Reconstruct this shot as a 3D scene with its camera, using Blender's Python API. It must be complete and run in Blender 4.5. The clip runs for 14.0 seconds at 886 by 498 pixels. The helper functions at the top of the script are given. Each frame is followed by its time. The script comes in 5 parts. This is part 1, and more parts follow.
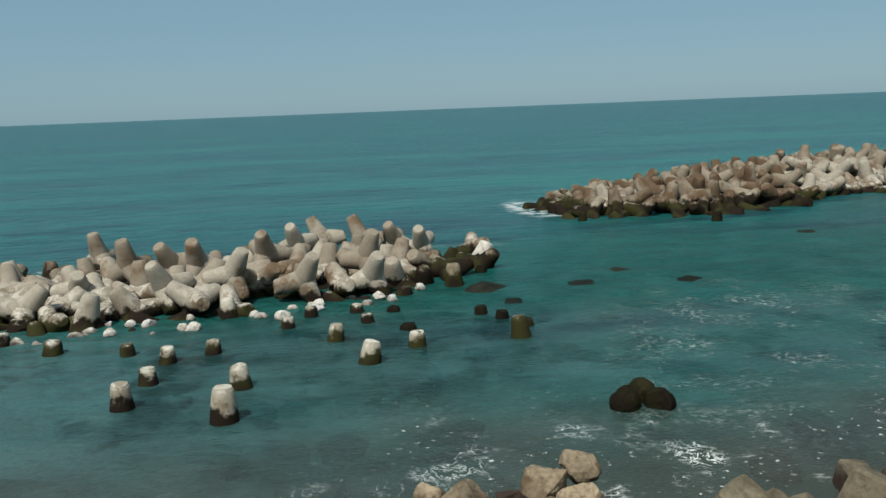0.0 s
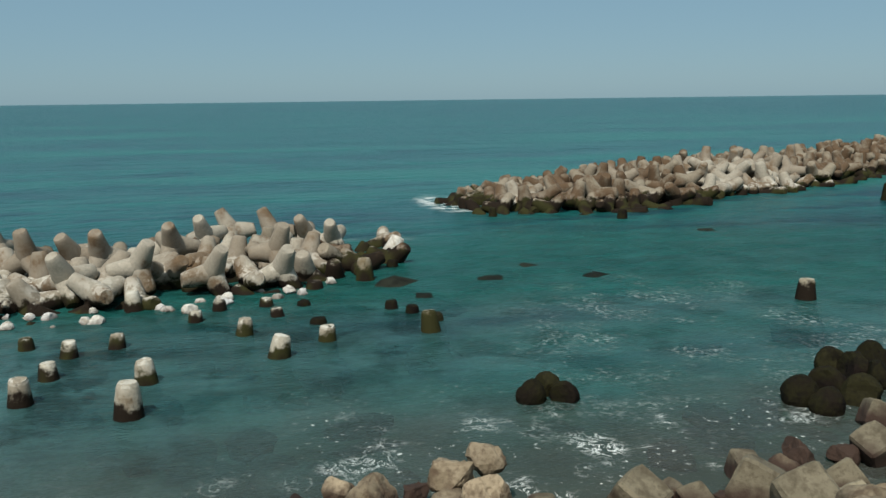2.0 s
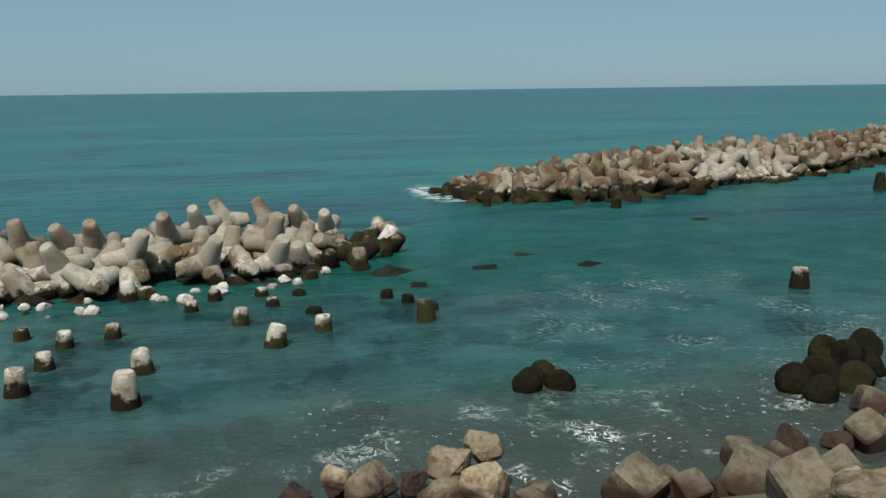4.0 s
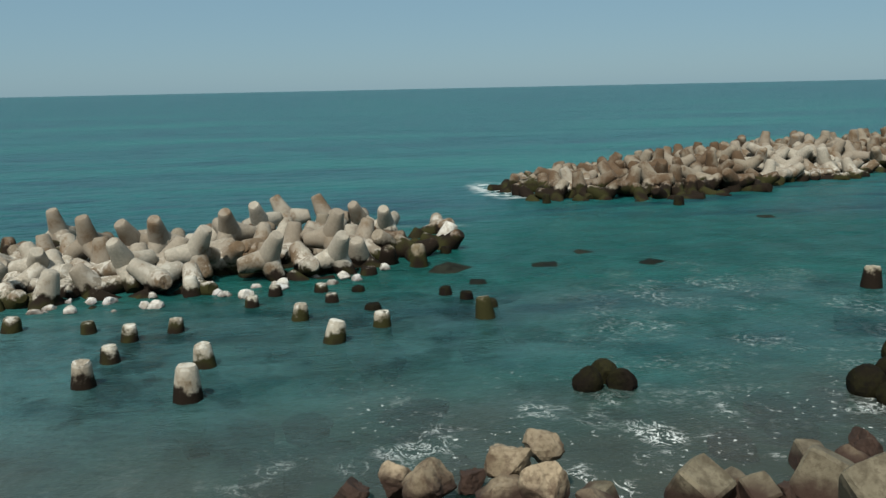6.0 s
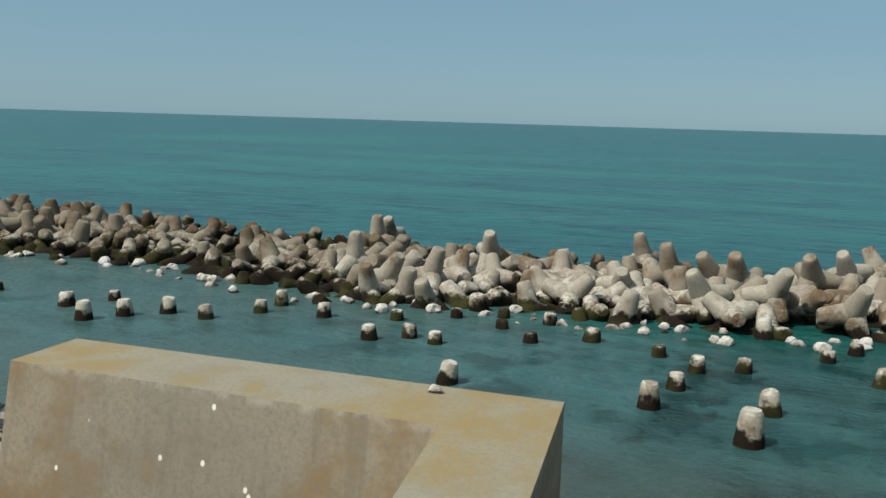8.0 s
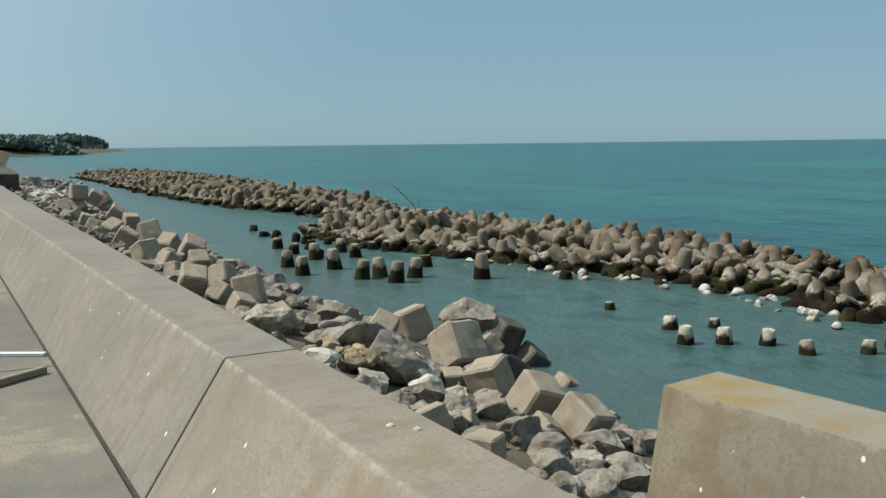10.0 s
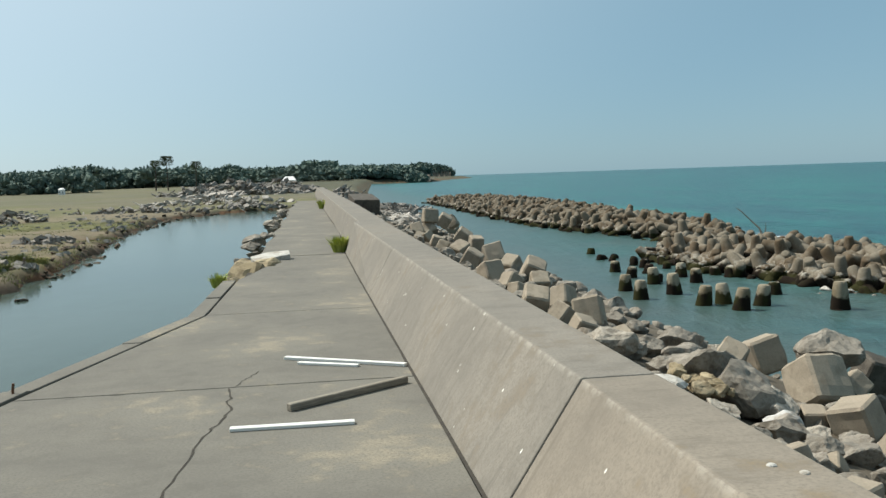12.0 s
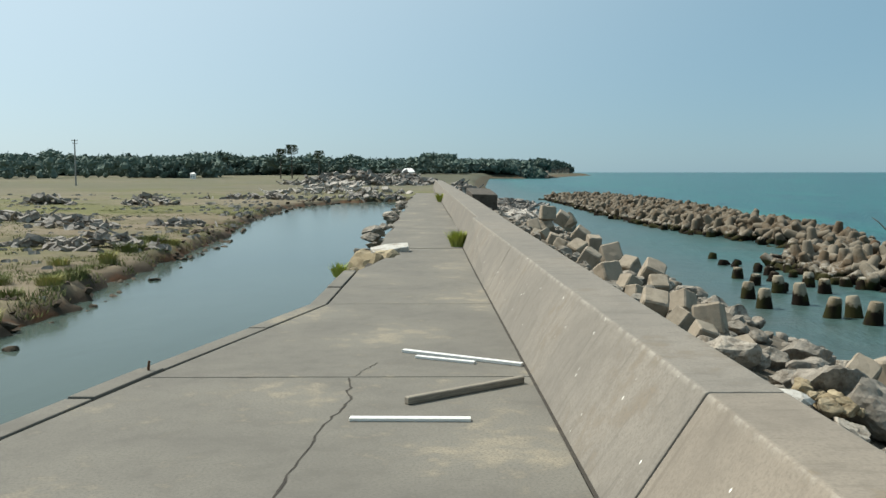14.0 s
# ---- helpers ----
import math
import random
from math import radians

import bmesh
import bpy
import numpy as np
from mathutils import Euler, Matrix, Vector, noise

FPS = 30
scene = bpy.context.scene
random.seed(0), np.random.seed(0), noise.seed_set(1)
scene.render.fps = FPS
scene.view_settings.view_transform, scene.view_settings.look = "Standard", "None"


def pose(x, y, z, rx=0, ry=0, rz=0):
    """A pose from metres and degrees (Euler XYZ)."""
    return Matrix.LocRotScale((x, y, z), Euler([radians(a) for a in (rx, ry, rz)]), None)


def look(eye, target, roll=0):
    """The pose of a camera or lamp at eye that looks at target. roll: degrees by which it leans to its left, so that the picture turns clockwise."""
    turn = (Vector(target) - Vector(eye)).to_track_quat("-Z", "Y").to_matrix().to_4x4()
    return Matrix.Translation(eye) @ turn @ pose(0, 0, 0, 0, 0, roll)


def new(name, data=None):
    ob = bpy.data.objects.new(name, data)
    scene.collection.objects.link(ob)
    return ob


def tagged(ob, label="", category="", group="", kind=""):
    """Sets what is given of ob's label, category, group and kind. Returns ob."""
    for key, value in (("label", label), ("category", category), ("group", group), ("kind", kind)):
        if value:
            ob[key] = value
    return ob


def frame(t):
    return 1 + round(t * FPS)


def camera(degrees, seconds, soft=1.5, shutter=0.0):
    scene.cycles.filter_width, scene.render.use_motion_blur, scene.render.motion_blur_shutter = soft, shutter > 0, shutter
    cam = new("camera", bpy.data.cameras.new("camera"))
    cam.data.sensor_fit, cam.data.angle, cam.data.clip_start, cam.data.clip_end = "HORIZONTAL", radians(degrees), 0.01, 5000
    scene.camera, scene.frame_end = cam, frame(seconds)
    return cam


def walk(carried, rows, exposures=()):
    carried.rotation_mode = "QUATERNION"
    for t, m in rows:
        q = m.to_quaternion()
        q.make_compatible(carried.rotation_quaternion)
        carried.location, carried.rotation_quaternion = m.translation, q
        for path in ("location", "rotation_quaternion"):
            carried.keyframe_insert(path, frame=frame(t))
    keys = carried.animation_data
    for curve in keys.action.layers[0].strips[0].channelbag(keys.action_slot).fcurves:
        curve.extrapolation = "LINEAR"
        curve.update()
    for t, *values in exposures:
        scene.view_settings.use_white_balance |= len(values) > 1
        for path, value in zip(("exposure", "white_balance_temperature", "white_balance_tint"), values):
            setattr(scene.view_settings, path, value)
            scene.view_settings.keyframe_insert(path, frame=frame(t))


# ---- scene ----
cam = camera(52.2, 14.0, soft=1.5)
ROWS = [
    (0.0, 0.56, -0.09, 6.45, -98.85, -8.87, 2.21),
    (0.5, 0.54, -0.08, 6.47, -100.55, -9.48, 1.92),
    (1.0, 0.48, -0.10, 6.49, -101.92, -9.87, 0.08),
    (1.5, 0.45, -0.07, 6.50, -102.86, -9.35, 0.48),
    (2.0, 0.38, -0.07, 6.53, -104.28, -9.43, 0.70),
    (4.5, 0.36, 0.02, 6.51, -104.83, -10.24, 0.90),
    (5.0, 0.38, 0.01, 6.52, -105.08, -10.24, 1.36),
    (5.5, 0.41, 0.01, 6.50, -104.36, -10.18, 1.08),
    (6.0, 0.52, -0.01, 6.45, -101.05, -10.14, 1.16),
    (6.5, 0.57, 0.11, 6.42, -94.02, -9.22, 0.40),
    (7.0, 0.46, 0.01, 6.51, -84.61, -9.55, -0.69),
    (7.5, 0.54, 0.17, 6.48, -76.32, -8.88, -1.44),
    (8.0, 0.65, 0.32, 6.45, -65.22, -8.08, -1.70),
    (8.5, 0.57, 0.39, 6.48, -52.75, -7.09, -0.62),
    (9.0, 0.37, 0.31, 6.56, -43.57, -6.91, -0.43),
    (9.2, 0.25, 0.24, 6.61, -40.36, -7.21, -0.26),
    (11.5, 0.22, 0.71, 6.51, -11.98, -4.52, 1.72),
    (12.0, 0.14, 0.66, 6.52, -8.00, -4.70, 1.85),
    (12.5, 0.12, 0.63, 6.54, -6.91, -5.18, 1.28),
    (13.0, 0.09, 0.62, 6.54, -5.81, -5.00, 1.45),
    (13.5, 0.04, 0.55, 6.57, -3.71, -5.06, 1.27),
    (14.0, 0.05, 0.64, 6.58, -0.57, -4.91, 0.02),
]
walk(cam, [(t, pose(x, y, z, 90 + pitch, roll, yaw)) for t, x, y, z, yaw, pitch, roll in ROWS],
     exposures=[(0.0, 0.3, 6500, 8), (6.0, 0.3, 6500, 8), (9.0, 0.42, 6500, 8), (12.0, 0.58, 6500, 8), (14.0, 0.6, 6500, 8)])

# ---- world and sun ----
SUN_ELEV, SUN_AZ = radians(52), radians(-58)      # azimuth from +Y towards +X
world = bpy.data.worlds.new("world")
scene.world = world
world.use_nodes = True
wn = world.node_tree.nodes
sky = wn.new("ShaderNodeTexSky")
sky.sky_type, sky.sun_disc = "NISHITA", False
sky.sun_elevation, sky.sun_rotation = SUN_ELEV, SUN_AZ
sky.air_density, sky.dust_density, sky.ozone_density = 0.8, 0.5, 3.0
wn["Background"].inputs["Strength"].default_value = 0.09
haze = wn.new("ShaderNodeMix")                       # thin sea haze over the clear sky
haze.data_type = "RGBA"
haze.inputs[0].default_value = 0.8
glow = wn.new("ShaderNodeMix")                       # the haze brightens smoothly towards the sun
glow.data_type = "RGBA"
glow.inputs[6].default_value, glow.inputs[7].default_value = (1.75, 3.0, 3.72, 1), (6.2, 7.2, 7.5, 1)
where, dot, rise = wn.new("ShaderNodeTexCoord"), wn.new("ShaderNodeVectorMath"), wn.new("ShaderNodeMapRange")
dot.operation, rise.interpolation_type = "DOT_PRODUCT", "SMOOTHSTEP"
dot.inputs[1].default_value = (math.sin(SUN_AZ) * math.cos(SUN_ELEV), math.cos(SUN_AZ) * math.cos(SUN_ELEV), math.sin(SUN_ELEV))
rise.inputs["From Min"].default_value, rise.inputs["From Max"].default_value = 0.12, 0.98
world.node_tree.links.new(where.outputs["Generated"], dot.inputs[0])
world.node_tree.links.new(dot.outputs["Value"], rise.inputs["Value"])
world.node_tree.links.new(rise.outputs["Result"], glow.inputs[0])
world.node_tree.links.new(glow.outputs[2], haze.inputs[7])
world.node_tree.links.new(sky.outputs["Color"], haze.inputs[6])
world.node_tree.links.new(haze.outputs[2], wn["Background"].inputs["Color"])
sun = new("sun", bpy.data.lights.new("sun", "SUN"))
sun.data.energy, sun.data.angle, sun.data.color = 3.9, radians(0.6), (1.0, 0.95, 0.86)
SUN_DIR = Vector((math.sin(SUN_AZ) * math.cos(SUN_ELEV), math.cos(SUN_AZ) * math.cos(SUN_ELEV), math.sin(SUN_ELEV)))
sun.matrix_world = look(SUN_DIR * 60, (0, 0, 0))


# ---- material helpers ----
class Mat:
    """A node material with short calls for the nodes that recur."""

    def __init__(self, name, rough=0.9, spec=0.3):
        self.m = bpy.data.materials.new(name)
        self.m.use_nodes = True
        self.t = self.m.node_tree
        self.b = self.t.nodes["Principled BSDF"]
        self.b.inputs["Roughness"].default_value = rough
        self.b.inputs["Specular IOR Level"].default_value = spec
        self.geo = self.t.nodes.new("ShaderNodeNewGeometry")
        self.pos = self.geo.outputs["Position"]

    def link(self, a, b):
        self.t.links.new(a, b)

    def coords(self, scale=(1, 1, 1), local=False):
        n = self.t.nodes.new("ShaderNodeMapping")
        n.inputs["Scale"].default_value = scale
        if local:
            c = self.t.nodes.new("ShaderNodeTexCoord")
            self.link(c.outputs["Object"], n.inputs["Vector"])
        else:
            self.link(self.pos, n.inputs["Vector"])
        return n.outputs["Vector"]

    def noise(self, scale, detail=4, rough=0.55, vec=None, distort=0.0):
        n = self.t.nodes.new("ShaderNodeTexNoise")
        n.inputs["Scale"].default_value = scale
        n.inputs["Detail"].default_value = detail
        n.inputs["Roughness"].default_value = rough
        n.inputs["Distortion"].default_value = distort
        self.link(vec if vec else self.pos, n.inputs["Vector"])
        return n.outputs["Fac"]

    def voronoi(self, scale, vec=None, feature="F1"):
        n = self.t.nodes.new("ShaderNodeTexVoronoi")
        n.feature = feature
        n.inputs["Scale"].default_value = scale
        self.link(vec if vec else self.pos, n.inputs["Vector"])
        return n.outputs["Distance"]

    def ramp(self, fac, lo, hi, a=0.0, b=1.0):
        n = self.t.nodes.new("ShaderNodeMapRange")
        n.interpolation_type = "SMOOTHSTEP"
        for k, v in (("From Min", lo), ("From Max", hi), ("To Min", a), ("To Max", b)):
            n.inputs[k].default_value = v
        self.link(fac, n.inputs["Value"])
        return n.outputs["Result"]

    def math(self, op, a, b):
        n = self.t.nodes.new("ShaderNodeMath")
        n.operation = op
        for i, v in enumerate((a, b)):
            if isinstance(v, (int, float)):
                n.inputs[i].default_value = v
            else:
                self.link(v, n.inputs[i])
        return n.outputs[0]

    def mix(self, fac, a, b, kind="MIX"):
        n = self.t.nodes.new("ShaderNodeMix")
        n.data_type, n.blend_type = "RGBA", kind
        for k, v in ((0, fac), (6, a), (7, b)):
            if isinstance(v, (int, float)):
                n.inputs[k].default_value = v
            elif isinstance(v, tuple):
                n.inputs[k].default_value = (*v, 1)
            else:
                self.link(v, n.inputs[k])
        return n.outputs[2]

    def xyz(self, axis, normal=False):
        n = self.t.nodes.new("ShaderNodeSeparateXYZ")
        self.link(self.geo.outputs["Normal"] if normal else self.pos, n.inputs[0])
        return n.outputs[axis]

    def random(self):
        return self.t.nodes.new("ShaderNodeObjectInfo").outputs["Random"]

    def island(self):
        return self.geo.outputs["Random Per Island"]

    def bump(self, height, strength, dist, after=None):
        n = self.t.nodes.new("ShaderNodeBump")
        n.inputs["Strength"].default_value = strength
        n.inputs["Distance"].default_value = dist
        self.link(height, n.inputs["Height"])
        if after:
            self.link(after, n.inputs["Normal"])
        self.link(n.outputs["Normal"], self.b.inputs["Normal"])
        return n.outputs["Normal"]

    def base(self, c):
        if isinstance(c, tuple):
            self.b.inputs["Base Color"].default_value = (*c, 1)
        else:
            self.link(c, self.b.inputs["Base Color"])
        return self.m


def mat_tetrapod(name, pale, brown, brown_amount, wet):
    """Sea-worn concrete: lichen-brown patches, white bird lime on top, weed and wet at the waterline."""
    m = Mat(name, 0.92, 0.25)
    big, fine = m.noise(0.55, 3), m.noise(9, 6, 0.65)
    c = m.mix(m.ramp(fine, 0.3, 0.75), tuple(v * 0.72 for v in pale), pale)
    c = m.mix(m.ramp(m.random(), 0.3, 1.0, 0.0, 0.5), c, tuple(v * 0.9 for v in brown))
    c = m.mix(m.ramp(m.math("ADD", big, m.math("MULTIPLY", fine, 0.3)), 0.78 - brown_amount, 0.95 - brown_amount), c, brown)
    lime = m.math("MULTIPLY", m.ramp(m.noise(3.6, 5, 0.65), 0.48, 0.55), m.ramp(m.xyz(2, True), 0.1, 0.55))
    low = m.ramp(m.xyz(2), 0.5, 1.1, 1.0, 0.05)
    c = m.mix(m.math("MULTIPLY", lime, m.math("MULTIPLY", low, max(0.0, 1 - 3.2 * brown_amount))), c, (0.52, 0.50, 0.445))
    line = m.math("ADD", m.xyz(2), m.math("MULTIPLY", m.noise(2.6, 5, 0.65), -0.95))
    soaked = m.ramp(line, wet - 0.1, wet + 0.1, 1.0, 0.0)
    c = m.mix(soaked, c, m.mix(m.ramp(m.noise(0.8, 2), 0.45, 0.6), (0.014, 0.010, 0.007), (0.028, 0.027, 0.010)))
    m.link(m.ramp(soaked, 0.0, 1.0, 0.25, 0.08), m.b.inputs["Specular IOR Level"])
    m.bump(m.math("ADD", fine, m.math("MULTIPLY", m.voronoi(14), 0.4)), 0.45, 0.03)
    return m.base(c)


TETRA = mat_tetrapod("sea_worn_concrete", (0.335, 0.303, 0.246), (0.115, 0.077, 0.045), 0.14, -0.10)
# darker copy for the northern heaps, their shaded side put into the colour
TETRA_TAN = mat_tetrapod("tan_weathered_shaded_concrete", (0.225, 0.195, 0.148), (0.092, 0.066, 0.040), 0.19, 0.05)
TETRA_BROWN = mat_tetrapod("brown_weathered_concrete", (0.235, 0.20, 0.150), (0.080, 0.050, 0.028), 0.24, 0.25)


def mat_concrete(name, a, b, stain, stain_amount=0.1, spots=True, streaks=False):
    m = Mat(name, 0.93, 0.25)
    fine, mid, big = m.noise(34, 6, 0.7), m.noise(3.2, 5, 0.6), m.noise(0.5, 4)
    c = m.mix(m.ramp(big, 0.32, 0.68), a, b)
    c = m.mix(m.math("MULTIPLY", m.ramp(mid, 0.42, 0.72), 0.55), c, tuple(v * 0.72 for v in a))
    if streaks:
        drip = m.noise(1.0, 5, 0.7, m.coords((1.2, 5.5, 0.6)))
        c = m.mix(m.math("MULTIPLY", m.ramp(drip, 0.5, 0.7), 0.55), c, tuple(v * 0.6 for v in a))
    c = m.mix(m.ramp(m.math("ADD", m.math("MULTIPLY", mid, 0.5), m.math("MULTIPLY", big, 0.5)), 0.58 - stain_amount, 0.72 - stain_amount), c, stain)
    c = m.mix(m.ramp(fine, 0.25, 0.6), tuple(v * 0.78 for v in a), c)
    if spots:
        flat = m.t.nodes.new("ShaderNodeCombineXYZ")
        m.link(m.xyz(1), flat.inputs[0])
        m.link(m.math("MULTIPLY", m.xyz(2), 0.75), flat.inputs[1])
        dots = m.math("MULTIPLY", m.ramp(m.voronoi(5.4, flat.outputs[0]), 0.05, 0.085, 1.0, 0.0), m.math("MULTIPLY", m.ramp(m.noise(1.7, 2), 0.44, 0.5), m.ramp(m.xyz(2, True), 0.85, 0.95, 1.0, 0.0)))
        c = m.mix(dots, c, (0.66, 0.64, 0.58))
        rim = m.math("MULTIPLY", m.ramp(m.xyz(2), 4.94, 4.99), m.ramp(m.noise(5, 4, 0.7), 0.42, 0.6))
        c = m.mix(m.math("MULTIPLY", rim, m.ramp(m.xyz(2, True), 0.9, 0.98, 0.2, 0.0)), c, (0.55, 0.52, 0.45))
    m.bump(m.math("ADD", m.math("MULTIPLY", fine, 0.5), mid), 0.35, 0.012)
    return m.base(c)


WALL = mat_concrete("seawall_concrete", (0.183, 0.167, 0.142), (0.225, 0.203, 0.170), (0.185, 0.157, 0.121), 0.05, True, True)
WALL_BUFF = mat_concrete("buff_seawall_concrete", (0.202, 0.177, 0.144), (0.248, 0.214, 0.170), (0.212, 0.164, 0.104), 0.04, True, True)
WALL_RUSTY = mat_concrete("rust_stained_concrete", (0.205, 0.182, 0.142), (0.255, 0.215, 0.152), (0.205, 0.142, 0.072), 0.09, True, True)
LICHEN = mat_concrete("lichen_yellow_concrete", (0.231, 0.211, 0.165), (0.242, 0.207, 0.133), (0.239, 0.172, 0.070), 0.13, False, False)
ROAD = mat_concrete("road_concrete", (0.142, 0.133, 0.114), (0.176, 0.165, 0.138), (0.256, 0.225, 0.169), 0.06, False)
CUBE = mat_concrete("armour_block_concrete", (0.281, 0.238, 0.183), (0.335, 0.289, 0.222), (0.218, 0.176, 0.125), 0.08, False)


def mat_rock(name, a, b, dark, wet=None, spec=0.3):
    m = Mat(name, 0.9, spec)
    big, fine = m.noise(1.4, 5, 0.6), m.noise(11, 6, 0.7)
    c = m.mix(m.ramp(big, 0.38, 0.62), a, b)
    c = m.mix(m.math("MULTIPLY", m.random(), 0.6), c, tuple(v * 0.6 for v in b))
    c = m.mix(m.ramp(m.random(), 0.78, 0.86, 0.0, 0.55), c, tuple(min(0.6, v * 1.7) for v in b))
    c = m.mix(m.math("MULTIPLY", m.ramp(fine, 0.32, 0.55, 1.0, 0.0), 0.55), c, dark)
    c = m.mix(m.math("MULTIPLY", m.ramp(m.noise(2.6, 4, 0.6), 0.5, 0.66), 0.7), c, dark)
    if wet is not None:
        line = m.math("ADD", m.xyz(2), m.math("MULTIPLY", m.noise(2.2, 4), -0.5))
        c = m.mix(m.ramp(line, wet - 0.15, wet + 0.15, 1.0, 0.0), c, (0.035, 0.02, 0.014))
    m.bump(m.math("ADD", big, m.math("MULTIPLY", fine, 0.5)), 0.7, 0.06)
    return m.base(c)


BOULDER = mat_rock("tan_shore_rock", (0.15, 0.118, 0.076), (0.235, 0.19, 0.13), (0.05, 0.028, 0.016), 0.3)
WET_BLOCK = mat_rock("sea_washed_block_concrete", (0.118, 0.101, 0.068), (0.168, 0.145, 0.10), (0.05, 0.039, 0.024), 0.12)
GREY_ROCK = mat_rock("grey_broken_rock", (0.20, 0.18, 0.148), (0.295, 0.265, 0.22), (0.09, 0.072, 0.052))
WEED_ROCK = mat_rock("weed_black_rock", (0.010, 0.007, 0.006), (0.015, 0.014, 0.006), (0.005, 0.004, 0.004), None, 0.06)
SUNK_ROCK = mat_rock("sunken_weedy_rock", (0.010, 0.013, 0.011), (0.016, 0.018, 0.013), (0.007, 0.007, 0.006), None, 0.05)
WHITE_ROCK = mat_rock("bird_limed_rock", (0.484, 0.460, 0.413), (0.546, 0.530, 0.484), (0.203, 0.164, 0.117), -0.2)
MUD = mat_rock("dark_bank_mud", (0.075, 0.057, 0.040), (0.13, 0.10, 0.072), (0.04, 0.03, 0.021), None, 0.15)
EARTH = mat_rock("yellow_clay_earth", (0.257, 0.203, 0.117), (0.328, 0.273, 0.179), (0.133, 0.098, 0.055))


def mat_sea():
    """Green-blue water, murky near the shore, with wind ripples and broken foam."""
    m = Mat("sea_water", 0.3, 0.16)
    x, y = m.xyz(0), m.xyz(1)
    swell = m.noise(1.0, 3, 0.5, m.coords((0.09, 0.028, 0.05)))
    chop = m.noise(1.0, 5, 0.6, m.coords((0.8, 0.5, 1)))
    ripple = m.noise(1.0, 4, 0.6, m.coords((4.5, 3.0, 1)))
    shore = m.math("ADD", x, m.math("MULTIPLY", m.noise(0.16, 3), -9.0))
    c = m.mix(m.ramp(swell, 0.35, 0.65), (0.009, 0.077, 0.081), (0.010, 0.103, 0.098))
    lagoon = m.ramp(x, 27, 48, 1.0, 0.0)
    # greyer lagoon base, with some sky reflection put into its colour
    c = m.mix(lagoon, c, m.mix(m.ramp(swell, 0.35, 0.65), (0.045, 0.118, 0.121), (0.056, 0.140, 0.140)))
    weed = m.math("MULTIPLY", m.ramp(m.noise(0.42, 5, 0.65), 0.51, 0.60), m.math("MULTIPLY", m.ramp(x, 13, 19, 0.2, 1.0), m.ramp(x, 36, 52, 0.7, 0.0)))
    c = m.mix(weed, c, (0.007, 0.026, 0.026))
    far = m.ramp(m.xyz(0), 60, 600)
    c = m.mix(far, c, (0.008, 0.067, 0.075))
    # wave shading put into the colour: troughs of the chop go dark
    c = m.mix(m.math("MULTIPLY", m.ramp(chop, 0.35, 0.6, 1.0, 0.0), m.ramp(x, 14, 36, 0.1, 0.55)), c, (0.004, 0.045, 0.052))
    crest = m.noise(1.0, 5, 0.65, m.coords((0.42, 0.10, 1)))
    # dark streaks along the swell, likewise shade painted into the water colour
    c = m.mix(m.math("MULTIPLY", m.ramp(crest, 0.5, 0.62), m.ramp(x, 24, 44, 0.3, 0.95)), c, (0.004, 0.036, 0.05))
    band = m.noise(1.0, 3, 0.5, m.coords((0.045, 0.010, 0.05)))
    c = m.mix(m.math("MULTIPLY", m.ramp(band, 0.48, 0.62), 0.75), c, (0.009, 0.112, 0.095))
    c = m.mix(m.ramp(shore, 8.5, 17.0, 1.0, 0.0), c, (0.066, 0.071, 0.062))
    silt = m.math("MULTIPLY", m.math("MULTIPLY", m.ramp(x, 26, 40, 1.0, 0.0), m.ramp(y, 4, 16)), m.ramp(m.noise(0.12, 3), 0.3, 0.6, 0.35, 0.85))
    c = m.mix(silt, c, (0.052, 0.092, 0.086))
    lace = m.ramp(m.math("ABSOLUTE", m.math("SUBTRACT", m.noise(1.9, 5, 0.7, None, 1.2), 0.5), 0.0), 0.006, 0.026, 1.0, 0.0)
    near = m.math("MULTIPLY", m.ramp(shore, 5.0, 7.5), m.ramp(shore, 9.5, 14.5, 1.0, 0.0))
    patch = m.ramp(m.noise(0.55, 4, 0.6), 0.53, 0.66)
    foam = m.math("MULTIPLY", m.math("MULTIPLY", lace, near), m.math("MULTIPLY", patch, m.ramp(y, -2, 2.5, 1.0, 0.15)))
    bend = m.math("MULTIPLY", m.math("SUBTRACT", m.noise(0.22, 4, 0.6), 0.5), 14.0)
    dx, dy = m.math("ADD", m.math("SUBTRACT", x, 22.5), bend), m.math("SUBTRACT", m.math("SUBTRACT", y, -13.8), bend)
    ring = m.math("SQRT", m.math("ADD", m.math("MULTIPLY", dx, dx), m.math("MULTIPLY", m.math("MULTIPLY", dy, dy), 1.4)), 0.0)
    lace2 = m.ramp(m.noise(6.0, 6, 0.78, None, 0.6), 0.50, 0.62)
    zone = m.math("MULTIPLY", m.math("MULTIPLY", m.ramp(ring, 1.8, 3.2), m.ramp(ring, 4.2, 9.5, 1.0, 0.0)), m.ramp(m.noise(0.5, 4, 0.65), 0.42, 0.58))
    flecks = m.math("MULTIPLY", m.math("MULTIPLY", m.ramp(m.noise(5.5, 4, 0.65), 0.62, 0.68), m.ramp(m.noise(0.35, 3), 0.45, 0.6)), m.math("MULTIPLY", m.ramp(x, 26, 17), m.ramp(y, 2, -3)))
    ex, ey = m.math("SUBTRACT", x, 55.5), m.math("SUBTRACT", y, -14.2)
    tip_ring = m.math("SQRT", m.math("ADD", m.math("MULTIPLY", m.math("MULTIPLY", ex, ex), 0.12), m.math("MULTIPLY", ey, ey)), 0.0)
